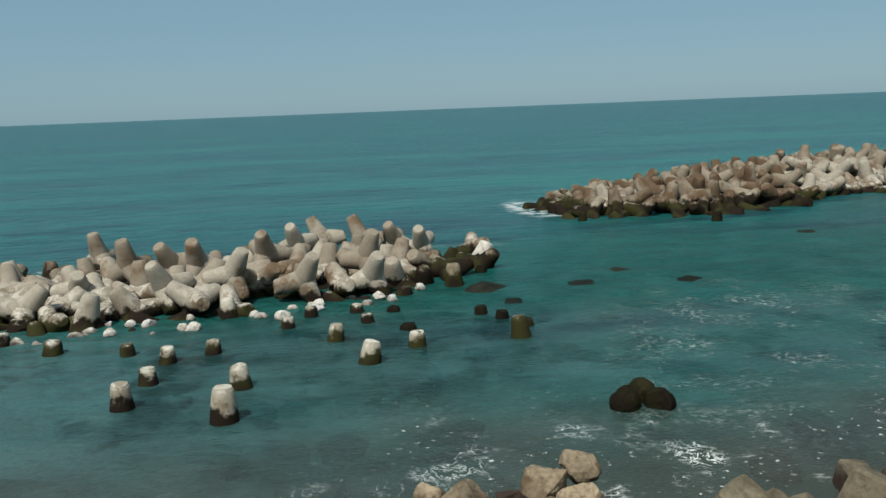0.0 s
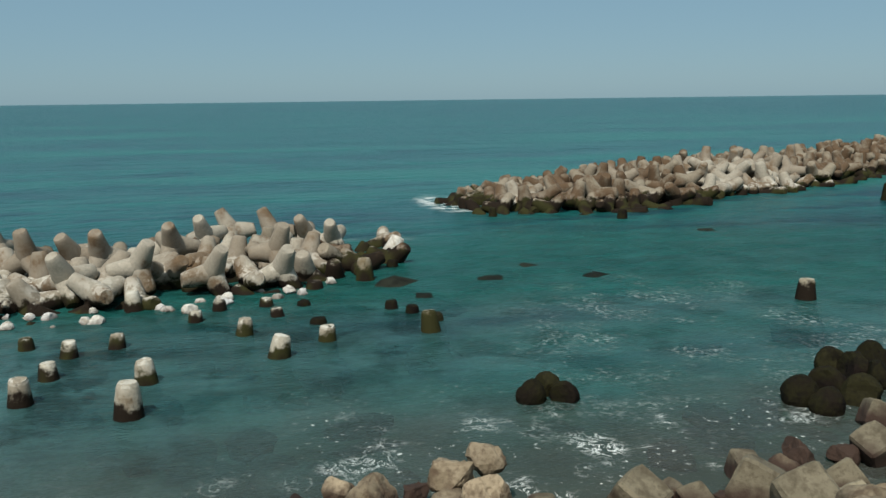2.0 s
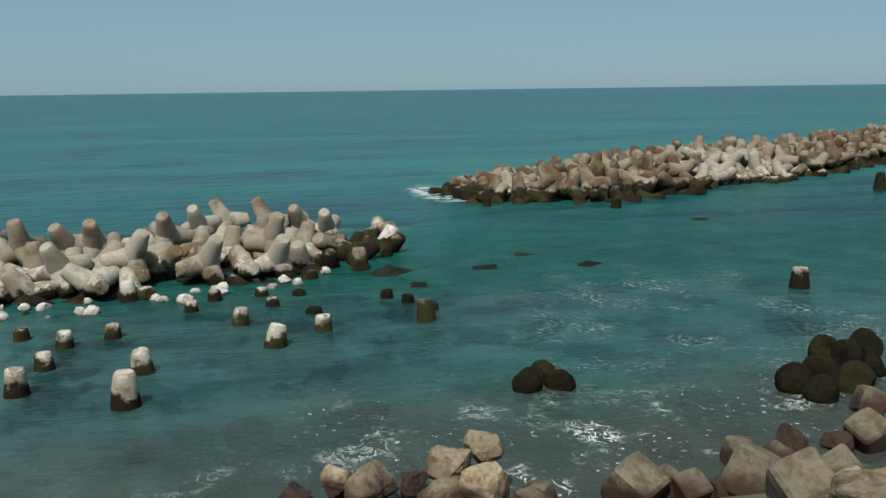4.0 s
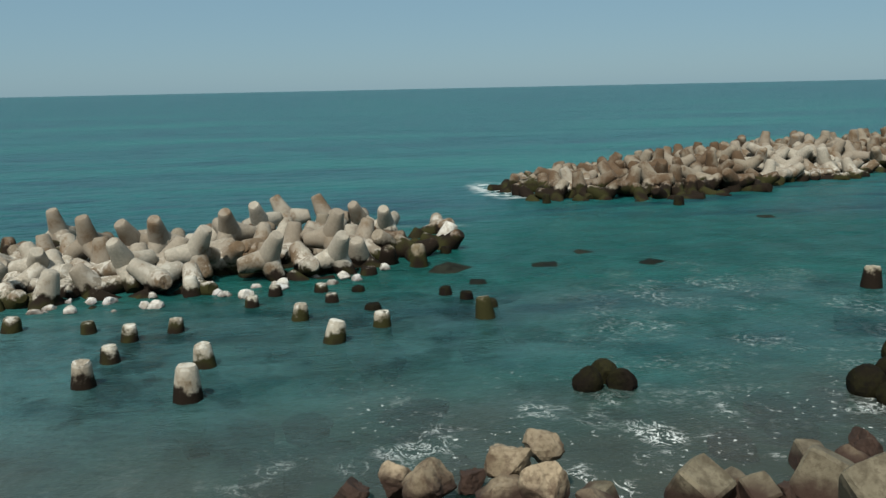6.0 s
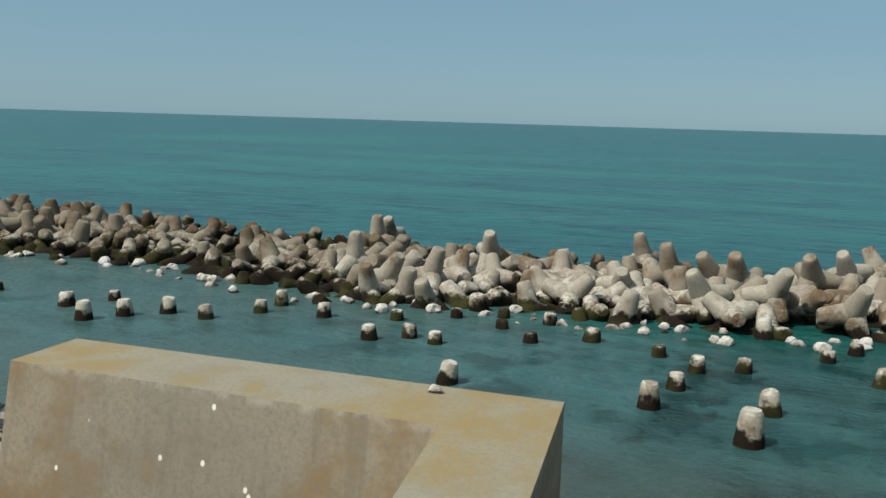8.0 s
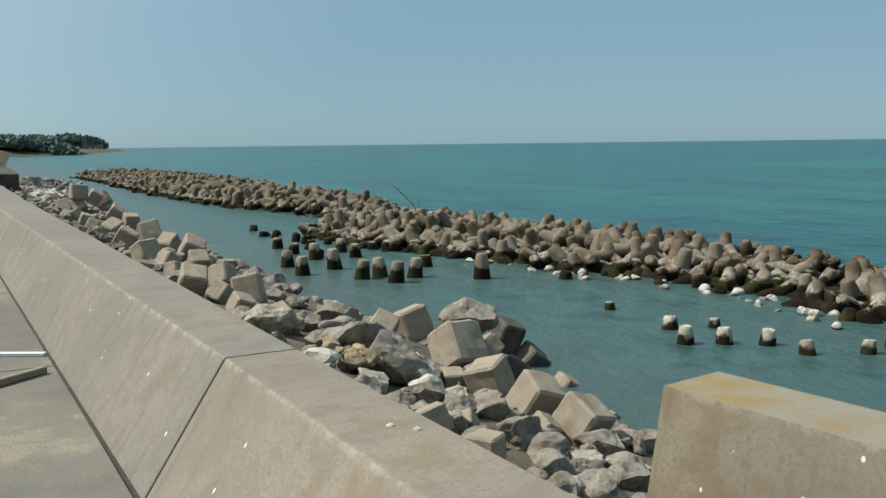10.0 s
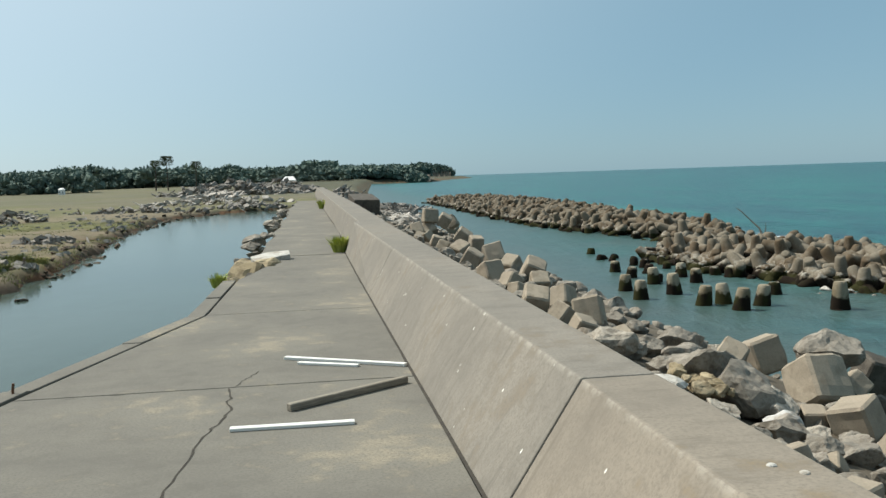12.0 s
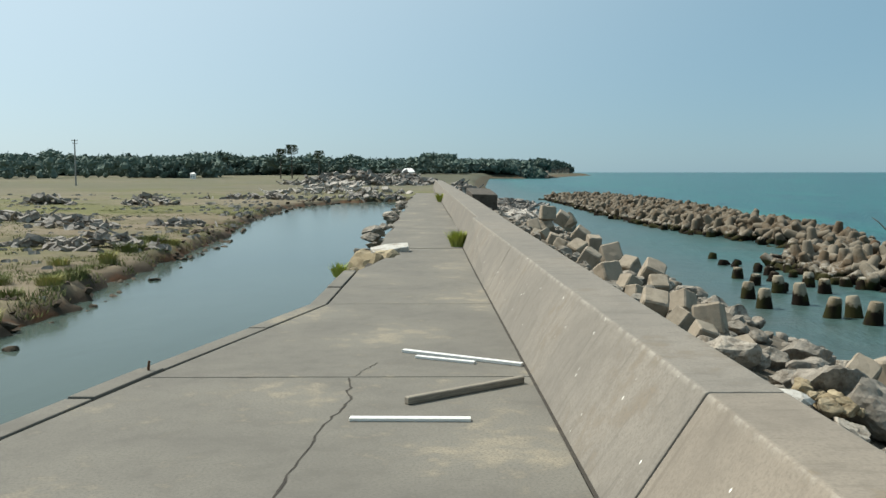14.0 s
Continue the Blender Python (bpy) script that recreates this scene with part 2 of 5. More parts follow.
    surf = m.math("MULTIPLY", m.ramp(tip_ring, 1.0, 2.2, 1.0, 0.0), m.ramp(m.noise(1.1, 4, 0.6), 0.46, 0.56))
    foot = m.math("MULTIPLY", m.math("MULTIPLY", m.ramp(x, 40.2, 40.8), m.ramp(x, 41.2, 43.0, 1.0, 0.0)), m.math("MULTIPLY", m.ramp(m.noise(0.5, 4), 0.54, 0.62), m.ramp(y, -10, -6)))
    foam = m.math("MAXIMUM", foam, m.math("MAXIMUM", m.math("MULTIPLY", surf, 0.5), m.math("MULTIPLY", foot, 0.6)))
    foam = m.math("MAXIMUM", foam, m.math("MAXIMUM", m.math("MULTIPLY", lace2, m.math("MULTIPLY", zone, 0.42)), m.math("MULTIPLY", flecks, 0.7)))
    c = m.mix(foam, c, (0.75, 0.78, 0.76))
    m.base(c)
    m.link(m.ramp(foam, 0.0, 1.0, 0.28, 0.8), m.b.inputs["Roughness"])
    n0 = m.bump(crest, 0.6, 0.7)
    n1 = m.bump(swell, 0.5, 2.2, n0)
    n2 = m.bump(chop, 0.8, 0.5, n1)
    m.link(m.ramp(x, 13, 40, 0.22, 0.8), n2.node.inputs["Strength"])
    m.link(m.ramp(x, 13, 40, 0.15, 0.6), n0.node.inputs["Strength"])
    m.bump(ripple, 0.6, 0.09, n2)
    clear = m.math("MULTIPLY", m.math("MULTIPLY", m.ramp(x, 28, 56, 0.5, 0.0), m.math("MULTIPLY", m.ramp(y, -1, 12, 1.0, 0.22), m.ramp(m.noise(0.5, 4, 0.6), 0.3, 0.6, 0.7, 1.0))), m.math("SUBTRACT", 1.0, foam))
    see = m.t.nodes.new("ShaderNodeBsdfTransparent")
    see.inputs["Color"].default_value = (0.42, 0.76, 0.77, 1)
    mixer = m.t.nodes.new("ShaderNodeMixShader")
    m.link(clear, mixer.inputs[0])
    m.link(m.b.outputs[0], mixer.inputs[1])
    m.link(see.outputs[0], mixer.inputs[2])
    m.link(mixer.outputs[0], m.t.nodes["Material Output"].inputs["Surface"])
    return m.m


SEA = mat_sea()


def mat_pool():
    m = Mat("still_pool_water", 0.12, 0.07)
    m.base(m.mix(m.ramp(m.noise(0.05, 3), 0.35, 0.65), (0.048, 0.070, 0.060), (0.060, 0.084, 0.072)))
    m.bump(m.noise(1.0, 3, 0.5, m.coords((1.3, 0.5, 1))), 0.12, 0.06)
    return m.m


POOL = mat_pool()


def mat_ground():
    """Washed-out ground: bare sandy soil, dry and green grass inland; sand and mud under the sea."""
    m = Mat("washed_out_ground", 0.97, 0.15)
    big, mid, fine = m.noise(0.055, 4, 0.6), m.noise(0.5, 5, 0.65), m.noise(7, 5, 0.7)
    c = m.mix(m.ramp(mid, 0.35, 0.65), (0.155, 0.125, 0.083), (0.225, 0.187, 0.13))
    grass = m.mix(m.ramp(fine, 0.35, 0.65), (0.085, 0.095, 0.03), (0.165, 0.155, 0.065))
    streak = m.noise(1.0, 4, 0.6, m.coords((0.03, 0.075, 0.1)))
    c = m.mix(m.ramp(m.math("ADD", m.math("MULTIPLY", streak, 0.7), m.math("MULTIPLY", mid, 0.3)), 0.46, 0.56), c, grass)
    c = m.mix(m.ramp(fine, 0.5, 0.75, 0.0, 0.6), c, (0.10, 0.085, 0.06))
    c = m.mix(m.ramp(m.noise(0.22, 5, 0.65), 0.5, 0.66, 0.0, 0.6), c, (0.10, 0.10, 0.06))
    c = m.mix(m.ramp(m.math("ADD", m.xyz(2), m.math("MULTIPLY", mid, -0.8)), 2.05, 2.6, 0.95, 0.0), c, (0.042, 0.031, 0.022))
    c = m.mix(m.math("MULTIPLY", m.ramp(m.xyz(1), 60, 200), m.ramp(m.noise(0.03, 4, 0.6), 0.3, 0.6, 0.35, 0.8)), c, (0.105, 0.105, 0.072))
    scrub = m.math("MULTIPLY", m.ramp(m.xyz(1), 230, 330), m.ramp(m.xyz(0), -60, -15))
    c = m.mix(m.math("MULTIPLY", scrub, 0.85), c, m.mix(m.ramp(big, 0.35, 0.65), (0.055, 0.062, 0.04), (0.09, 0.085, 0.06)))
    rust = m.math("MULTIPLY", m.ramp(m.noise(0.35, 4, 0.6), 0.5, 0.6), m.ramp(m.xyz(2), 2.4, 2.9, 0.75, 0.0))
    c = m.mix(rust, c, (0.12, 0.055, 0.026))
    # sand darkened in colour so that gaps between the slope rocks look shaded
    sand = m.mix(m.ramp(mid, 0.3, 0.7), (0.085, 0.072, 0.055), (0.14, 0.12, 0.092))
    c = m.mix(m.ramp(m.xyz(0), 2.5, 2.8), c, m.mix(m.ramp(m.xyz(1), 200, 230), sand, c))
    m.bump(m.math("ADD", mid, m.math("MULTIPLY", fine, 0.4)), 0.7, 0.12)
    return m.base(c)


GROUND = mat_ground()


def mat_plain(name, a, b, scale=6, rough=0.8, stretch=(1, 1, 1)):
    m = Mat(name, rough, 0.3)
    n = m.noise(scale, 5, 0.65, m.coords(stretch, True))
    m.bump(n, 0.3, 0.01)
    return m.base(m.mix(m.ramp(n, 0.35, 0.7), a, b))


def mat_leaf(name, a, b):
    m = Mat(name, 0.85, 0.2)
    c = m.mix(m.island(), a, b)
    return m.base(m.mix(m.ramp(m.noise(0.9, 4), 0.35, 0.75, 0.0, 0.4), c, tuple(v * 0.6 for v in a)))


WHITE_WOOD = mat_plain("white_painted_board", (0.62, 0.61, 0.57), (0.74, 0.73, 0.69), 9, 0.6, (1, 9, 9))
GREY_WOOD = mat_plain("weathered_grey_timber", (0.17, 0.15, 0.12), (0.27, 0.24, 0.19), 5, 0.85, (1, 12, 12))
DRIFT = mat_plain("driftwood_grey", (0.10, 0.085, 0.065), (0.18, 0.155, 0.12), 5, 0.9, (1, 1, 6))
BARK = mat_plain("pine_bark", (0.06, 0.045, 0.035), (0.10, 0.08, 0.06), 5, 0.9, (2, 2, 0.5))
POLE = mat_plain("grey_pole_concrete", (0.24, 0.235, 0.22), (0.30, 0.29, 0.27))
RUST = mat_plain("rusty_steel", (0.10, 0.045, 0.022), (0.17, 0.08, 0.04), 30, 0.8)
DARK_GAP = mat_plain("dirt_filled_joint", (0.035, 0.03, 0.025), (0.06, 0.052, 0.04), 12, 0.95)
WHITE_PAINT = mat_plain("white_render", (0.70, 0.69, 0.66), (0.78, 0.77, 0.74), 3, 0.8)
# paler and bluer than real leaves: distance haze mixed into the base colour
HAZED_LEAF = mat_leaf("hazed_woodland_leaves", (0.112, 0.155, 0.128), (0.128, 0.172, 0.142))
PINE = mat_leaf("pine_needles", (0.035, 0.055, 0.025), (0.06, 0.075, 0.035))
GRASS = mat_leaf("grass_blades", (0.25, 0.30, 0.05), (0.38, 0.40, 0.10))
BANK_GRASS = mat_leaf("bank_weeds", (0.11, 0.13, 0.04), (0.19, 0.20, 0.08))
DRY_GRASS = mat_leaf("dry_grass_blades", (0.24, 0.26, 0.08), (0.38, 0.33, 0.15))
RUBBLE = mat_rock("demolition_rubble", (0.22, 0.20, 0.175), (0.34, 0.315, 0.28), (0.09, 0.073, 0.055))
CLIFF = mat_rock("weathered_cliff", (0.13, 0.115, 0.09), (0.19, 0.165, 0.13), (0.07, 0.065, 0.045))
DARK_CONCRETE = mat_rock("stained_dark_concrete", (0.075, 0.065, 0.052), (0.11, 0.096, 0.078), (0.04, 0.034, 0.027))


# ---- mesh helpers ----
def mesh_of(name, verts, faces, material, smooth=False):
    me = bpy.data.meshes.new(name)
    me.from_pydata([tuple(v) for v in verts], [], [tuple(q) for q in faces])
    me.materials.append(material)
    if smooth:
        me.polygons.foreach_set("use_smooth", [True] * len(me.polygons))
    me.update()
    return me


def from_bm(name, bm, material, smooth=False):
    me = bpy.data.meshes.new(name)
    bmesh.ops.recalc_face_normals(bm, faces=bm.faces[:])
    bm.to_mesh(me)
    bm.free()
    me.materials.append(material)
    if smooth:
        me.polygons.foreach_set("use_smooth", [True] * len(me.polygons))
    return me


def part(name, me, parent, label="", m=None):
    ob = new(name, me)
    ob.parent = parent
    if m is not None:
        ob.matrix_basis = m
    return tagged(ob, label)


def box_bm(sx, sy, sz, bevel=0.0, seg=1):
    bm = bmesh.new()
    bmesh.ops.create_cube(bm, size=1.0)
    bmesh.ops.scale(bm, vec=(sx, sy, sz), verts=bm.verts[:])
    if bevel:
        bmesh.ops.bevel(bm, geom=bm.edges[:], offset=bevel, segments=seg, affect="EDGES", profile=0.6)
    return bm


def flat_prism(name, outline, z0, z1, material, bevel=0.0):
    """An outline in x and y drawn out along z."""
    bm = bmesh.new()
    f = bm.faces.new([bm.verts.new((x, y, z0)) for x, y in outline])
    ext = bmesh.ops.extrude_face_region(bm, geom=[f])
    bmesh.ops.translate(bm, vec=(0, 0, z1 - z0), verts=[v for v in ext["geom"] if isinstance(v, bmesh.types.BMVert)])
    if bevel:
        bmesh.ops.bevel(bm, geom=bm.edges[:], offset=bevel, segments=2, affect="EDGES", profile=0.5)
    return from_bm(name, bm, material)


def tube(points, radii, seg=8):
    """Verts and faces of a tapered tube along points."""
    verts, faces = [], []
    for i, (p, r) in enumerate(zip(points, radii)):
        p = Vector(p)
        d = (Vector(points[min(i + 1, len(points) - 1)]) - Vector(points[max(i - 1, 0)])).normalized()
        q = d.to_track_quat("Z", "Y")
        for k in range(seg):
            a = 2 * math.pi * k / seg
            verts.append(p + q @ Vector((math.cos(a) * r, math.sin(a) * r, 0)))
    for i in range(len(points) - 1):
        for k in range(seg):
            faces.append((i * seg + k, i * seg + (k + 1) % seg, (i + 1) * seg + (k + 1) % seg, (i + 1) * seg + k))
    faces.append(tuple(range(seg))[::-1])
    faces.append(tuple((len(points) - 1) * seg + k for k in range(seg)))
    return verts, faces


def rock_mesh(name, seed, material, cuts=7, level=3, rough=0.12, flat=(1, 1, 1)):
    """A broken stone about one metre across: a ball cut by random planes, then roughened."""
    rnd = random.Random(seed)
    bm = bmesh.new()
    bmesh.ops.create_icosphere(bm, subdivisions=level, radius=0.62)
    for _ in range(cuts):
        d = Vector((rnd.uniform(-1, 1), rnd.uniform(-1, 1), rnd.uniform(-1, 1))).normalized()
        depth = rnd.uniform(0.30, 0.46)
        for v in bm.verts:
            over = v.co.dot(d) - depth
            if over > 0:
                v.co -= d * over
    for v in bm.verts:
        n = noise.noise(v.co * 2.2 + Vector((seed * 3.1, 0, 0))) * rough + noise.noise(v.co * 6 + Vector((0, seed, 0))) * rough * 0.45 + noise.noise(v.co * 15 + Vector((0, 0, seed))) * rough * 0.2
        v.co += v.co.normalized() * n
        v.co = Vector((v.co.x * flat[0], v.co.y * flat[1], v.co.z * flat[2]))
    return from_bm(name, bm, material, False)


# ---- the shape of the land ----
BEACH_X, BEACH_Z = (2.6, 5.0, 8.0, 10.5, 13.0, 16.0, 22.0, 30.0, 60.0, 120.0), (3.3, 2.8, 1.7, 0.8, -0.25, -0.75, -1.3, -1.7, -4.5, -6.0)
BANK_Y, BANK_X = (-60.0, 12.0, 22.0, 34.0, 40.0, 60.0, 80.0, 104.0, 122.0, 130.0), (-10.5, -10.2, -10.6, -11.5, -12.0, -13.2, -15.6, -16.6, -12.5, -4.0)
COAST_Y, COAST_X = (130.0, 220.0, 380.0, 700.0, 815.0, 850.0, 900.0, 960.0, 1500.0, 1700.0, 2400.0), (14.0, 15.0, 22.0, 42.0, 50.0, 108.0, 120.0, 125.0, 262.0, 180.0, -300.0)
ROAD_Y, ROAD_X = (-40.0, 9.0, 12.3, 18.0, 24.0, 63.0, 160.0), (-4.8, -4.5, -3.77, -2.34, -2.25, -2.6, -3.1)


MOUND_X, MOUND_Z = (2.6, 5.0, 8.0, 9.5, 11.0, 12.5, 14.0, 16.0), (0.0, 0.0, 0.34, 0.64, 0.71, 0.56, 0.15, 0.0)


def slope_height(x, y):
    """The seaward slope, with the rubble mound that starts beyond the jutting parapet."""
    return float(np.interp(x, BEACH_X, BEACH_Z)) + float(np.interp(x, MOUND_X, MOUND_Z)) * min(1.0, max(0.0, (y - 5.0) / 6.0))


def land_height(x, y):
    rough = noise.noise(Vector((x * 0.11, y * 0.11, 0.0)))
    small = noise.noise(Vector((x * 0.6, y * 0.6, 4.0)))
    beach = slope_height(x, y)
    if y > 150:
        edge = float(np.interp(y, COAST_Y, COAST_X))
        inland = 3.1 + 0.5 * rough + 1.6 * min(1.0, max(0.0, (y - 420.0) / 400.0)) * (1 if y < 960 else 0.15)
        k = min(1.0, max(0.0, (x - edge + 6) / 10.0))
        return inland * (1 - k) - 2.5 * k
    if x >= 2.6:
        return beach + (0.10 * small if x < 16 else 0.0)
    if x > -3.4:
        k = float(np.interp(y, ROAD_Y, ROAD_X))
        if x > k + 0.35:
            return 3.4
    bank = float(np.interp(y, BANK_Y, BANK_X)) + 0.7 * noise.noise(Vector((y * 0.16, 3.0, 0.0))) + 0.8 * noise.noise(Vector((y * 0.7, 8.0, 0.0)))
    if y > 130:
        return 3.0 + 0.25 * rough
    if x < bank:
        d = bank - x
        worn = 0.20 * noise.noise(Vector((x * 1.5, y * 1.5, 6.0))) + 0.12 * noise.noise(Vector((x * 3.7, y * 3.7, 1.0)))
        return min(2.12 + 0.85 * d, 2.78 + 0.2 * rough + 0.06 * small + 0.014 * min(d, 30)) + worn * max(0.15, 1.0 - d / 7.0)
    return 1.6


def make_ground():
    xs = np.unique(np.round(np.concatenate([np.array([-4900, -3000, -1800, -1100, -700, -450, -300, -220, -160, -120, -95, -75]),
                                            np.arange(-60, -22, 2.0), np.arange(-22, -8.0, 0.33), np.arange(-8, 17, 0.9), np.arange(17, 62, 3.0),
                                            np.array([80, 100, 120, 140, 170, 200, 230, 260, 300, 400, 700, 1500, 3000, 4900])]), 3))
    ys = np.unique(np.round(np.concatenate([np.array([-4900, -2500, -1000, -400, -150, -80]), np.arange(-50, 10, 4.0), np.arange(10, 60, 0.7), np.arange(60, 134, 1.4),
                                            np.arange(134, 240, 8.0), np.arange(240, 1000, 30.0), np.arange(1000, 1800, 60.0), np.array([2000, 2400, 3200, 4900])]), 3))
    verts = [(x, y, land_height(x, y)) for y in ys for x in xs]
    n = len(xs)
    faces = [(j * n + i, j * n + i + 1, (j + 1) * n + i + 1, (j + 1) * n + i) for j in range(len(ys) - 1) for i in range(n - 1)]
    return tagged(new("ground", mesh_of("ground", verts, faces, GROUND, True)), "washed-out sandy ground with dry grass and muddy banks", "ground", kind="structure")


make_ground()
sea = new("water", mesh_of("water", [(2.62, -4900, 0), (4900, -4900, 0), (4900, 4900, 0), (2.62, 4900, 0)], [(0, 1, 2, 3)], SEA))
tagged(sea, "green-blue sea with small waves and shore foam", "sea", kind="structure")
pool = new("water", mesh_of("pool", [(-26, -60, 2.35), (2.0, -60, 2.35), (2.0, 136, 2.35), (-26, 136, 2.35)], [(0, 1, 2, 3)], POOL))
tagged(pool, "still grey-green flood pool beside the broken road", "pool", kind="structure")

# ---- seawall ----
wall = tagged(new("wall_seaward"), "long sloping grey concrete seawall parapet", "seawall", kind="structure")
LINE_Y = (2.3, 7.0, 12.6, 23.5, 32.0)                  # the foot and both top edges drift from the road's line
LINES = ((1.40, 1.36, 1.27, 1.11, 1.02), (2.05, 2.01, 1.92, 1.60, 1.38), (2.66, 2.58, 2.56, 2.47, 2.42))
FAR_Y = (32.0, 46.0, 62.0, 112.0, 160.0)
FAR_LINES = ((1.22, 1.12, 0.86, 0.30, -0.10), (1.56, 1.40, 1.18, 0.66, 0.30), (2.46, 2.46, 2.36, 1.85, 1.45))


def wall_outline(y, near):
    ys, lines = (LINE_Y, LINES) if near else (FAR_Y, FAR_LINES)
    foot, inner, outer = (float(np.interp(y, ys, row)) for row in lines)
    return [(foot, 3.6), (foot, 4.0), (inner, 5.0), (outer, 5.0), (outer + 0.17, 2.2), (foot, 2.2)]


def wall_section(y0, y1, near, material):
    """One cast length of the wall, whose outline changes evenly from end to end."""
    bm = bmesh.new()
    rings = [[bm.verts.new((x, y, z)) for x, z in wall_outline(y, near)] for y in (y0, y1)]
    bm.faces.new(rings[0])
    bm.faces.new(rings[1][::-1])
    for k in range(6):
        bm.faces.new((rings[0][k], rings[0][(k + 1) % 6], rings[1][(k + 1) % 6], rings[1][k]))
    bmesh.ops.bevel(bm, geom=bm.edges[:], offset=0.018, segments=2, affect="EDGES", profile=0.5)
    return from_bm("wall_section", bm, material)


for i, (y0, y1) in enumerate([(2.3, 6.985), (7.015, 19.9), (19.93, 31.8), (31.83, 52.0), (52.03, 71.0), (71.03, 90.0), (90.03, 112.0), (112.04, 160.0)]):
    part("wall_section", wall_section(y0, y1, i < 3, WALL_BUFF if i == 0 else WALL), wall)

# the jutting parapet, with its return towards the road
jut = tagged(new("wall_jutting"), "lichen-stained concrete parapet corner jutting towards the sea", "seawall", kind="structure")


def sloped_block(name, bottom, top, z0, z1, material, bevel=0.02):
    bm = bmesh.new()
    lo = [bm.verts.new((x, y, z0)) for x, y in bottom]
    hi = [bm.verts.new((x, y, z1)) for x, y in top]
    n = len(lo)
    bm.faces.new(lo[::-1])
    bm.faces.new(hi)
    for i in range(n):
        bm.faces.new((lo[i], lo[(i + 1) % n], hi[(i + 1) % n], hi[i]))
    if bevel:
        bmesh.ops.bevel(bm, geom=bm.edges[:], offset=bevel, segments=2, affect="EDGES", profile=0.5)
    return from_bm(name, bm, material)


TOP = [(5.12, 1.63), (4.82, 4.78), (4.25, 4.70), (4.45, 2.05), (2.3, 1.55), (2.3, 1.07)]
FOOT = [(5.12, 1.63), (4.82, 4.82), (3.6, 4.72), (3.78, 1.95), (2.3, 1.56), (2.3, 1.07)]
jut_mesh = sloped_block("wall_section", FOOT, TOP, 1.2, 5.0, WALL_RUSTY, 0.0)
jut_mesh.materials.append(LICHEN)
for poly in jut_mesh.polygons:
    if poly.normal.z > 0.9:
        poly.material_index = 1
part("wall_section", jut_mesh, jut)
stone_white = new("stone", rock_mesh("pebble", 201, WHITE_ROCK, 4, 2, 0.06))
stone_white.matrix_basis = Matrix.Translation((4.93, 2.3, 5.018)) @ Matrix.Diagonal((0.06, 0.085, 0.045, 1))
tagged(stone_white, "small white shell lying on the parapet", "shell")
for px, py in ((2.46, 4.72), (2.36, 4.86)):
    ob = new("shell", mesh_of("shell", *tube([(0, 0, 0), (0, 0, 0.006), (0, 0, 0.012)], [0.027, 0.025, 0.015], 10), WHITE_ROCK))
    ob.matrix_basis = pose(px, py, 5.0)
    tagged(ob, "flat white shell fragment on the wall top", "shell")

# ---- road ----
road = tagged(new("road"), "cracked grey concrete road on the seawall", "road", kind="structure")


def road_edge(y):
    return float(np.interp(y, ROAD_Y, ROAD_X))


WALL_FOOT_Y, WALL_FOOT_X = (-30.0, 2.3, 7.0, 12.6, 23.5, 31.9, 32.1, 46.0, 62.0, 112.0, 160.0), (1.44, 1.40, 1.36, 1.27, 1.11, 1.02, 1.22, 1.12, 0.86, 0.30, -0.10)


def wall_foot(y):
    return float(np.interp(y, WALL_FOOT_Y, WALL_FOOT_X)) - 0.014


SLABS = [(-30.0, 2.0), (2.02, 11.85), (11.88, 18.15), (18.18, 24.4), (24.43, 31.0), (31.03, 43.0), (43.03, 58.0), (58.03, 75.0), (75.03, 96.0), (98.0, 106.0), (108.0, 125.0)]
for i, (y0, y1) in enumerate(SLABS):
    left = [road_edge(y0) + 0.32, road_edge(y1) + 0.32]
    if i == 4:
        out = [(wall_foot(y0), y0), (wall_foot(y1), y1), (left[1] + 0.75, y1), (left[1] + 1.0, y1 - 2.2), (left[1] + 0.55, y1 - 3.4), (left[0] + 0.2, y0 + 1.0), (left[0], y0)]
    elif i > 4:
        steps = [(left[1] + random.uniform(0, 0.4) + (left[0] - left[1]) * k / 6, y1 - (y1 - y0) * k / 6) for k in range(7)]
        out = [(wall_foot(y0), y0), (wall_foot(y1), y1)] + steps
    else:
        mids = [y for y in ROAD_Y if y0 + 0.5 < y < y1 - 0.5]
        out = [(wall_foot(y0), y0), (wall_foot(y1), y1), (left[1], y1)] + [(road_edge(y) + 0.32, y) for y in mids[::-1]] + [(left[0], y0)]
    drop = (0, 0, 0, 0, 0.01, 0.0, 0.02, 0.03, 0.05, 0.12, 0.4)[i]
    part("slab", flat_prism("slab", out, 3.3 - drop, 4.0 - drop, ROAD, 0.012), road)
part("slab", flat_prism("slab", [(wall_foot(97) - 0.05, 96.02), (wall_foot(97) - 0.05, 97.98), (-0.2, 97.98), (-0.4, 96.02)], 3.3, 3.93, ROAD, 0.012), road)
part("slab", flat_prism("slab", [(-1.7, 96.02), (-1.8, 97.98), (-2.5, 97.98), (-2.4, 96.02)], 3.3, 3.9, ROAD, 0.012), road)
joint_bed = flat_prism("joint_filling", [(1.45, -30), (1.36, 7.0), (1.03, 31.9), (0.48, 96.2), (-2.0, 96.2), (-1.9, 24), (-1.95, 18), (-4.2, 8), (-4.4, -30)], 3.2, 3.9, DARK_GAP)
part("joint_filling", joint_bed, road, "dark dirt in the road joints")

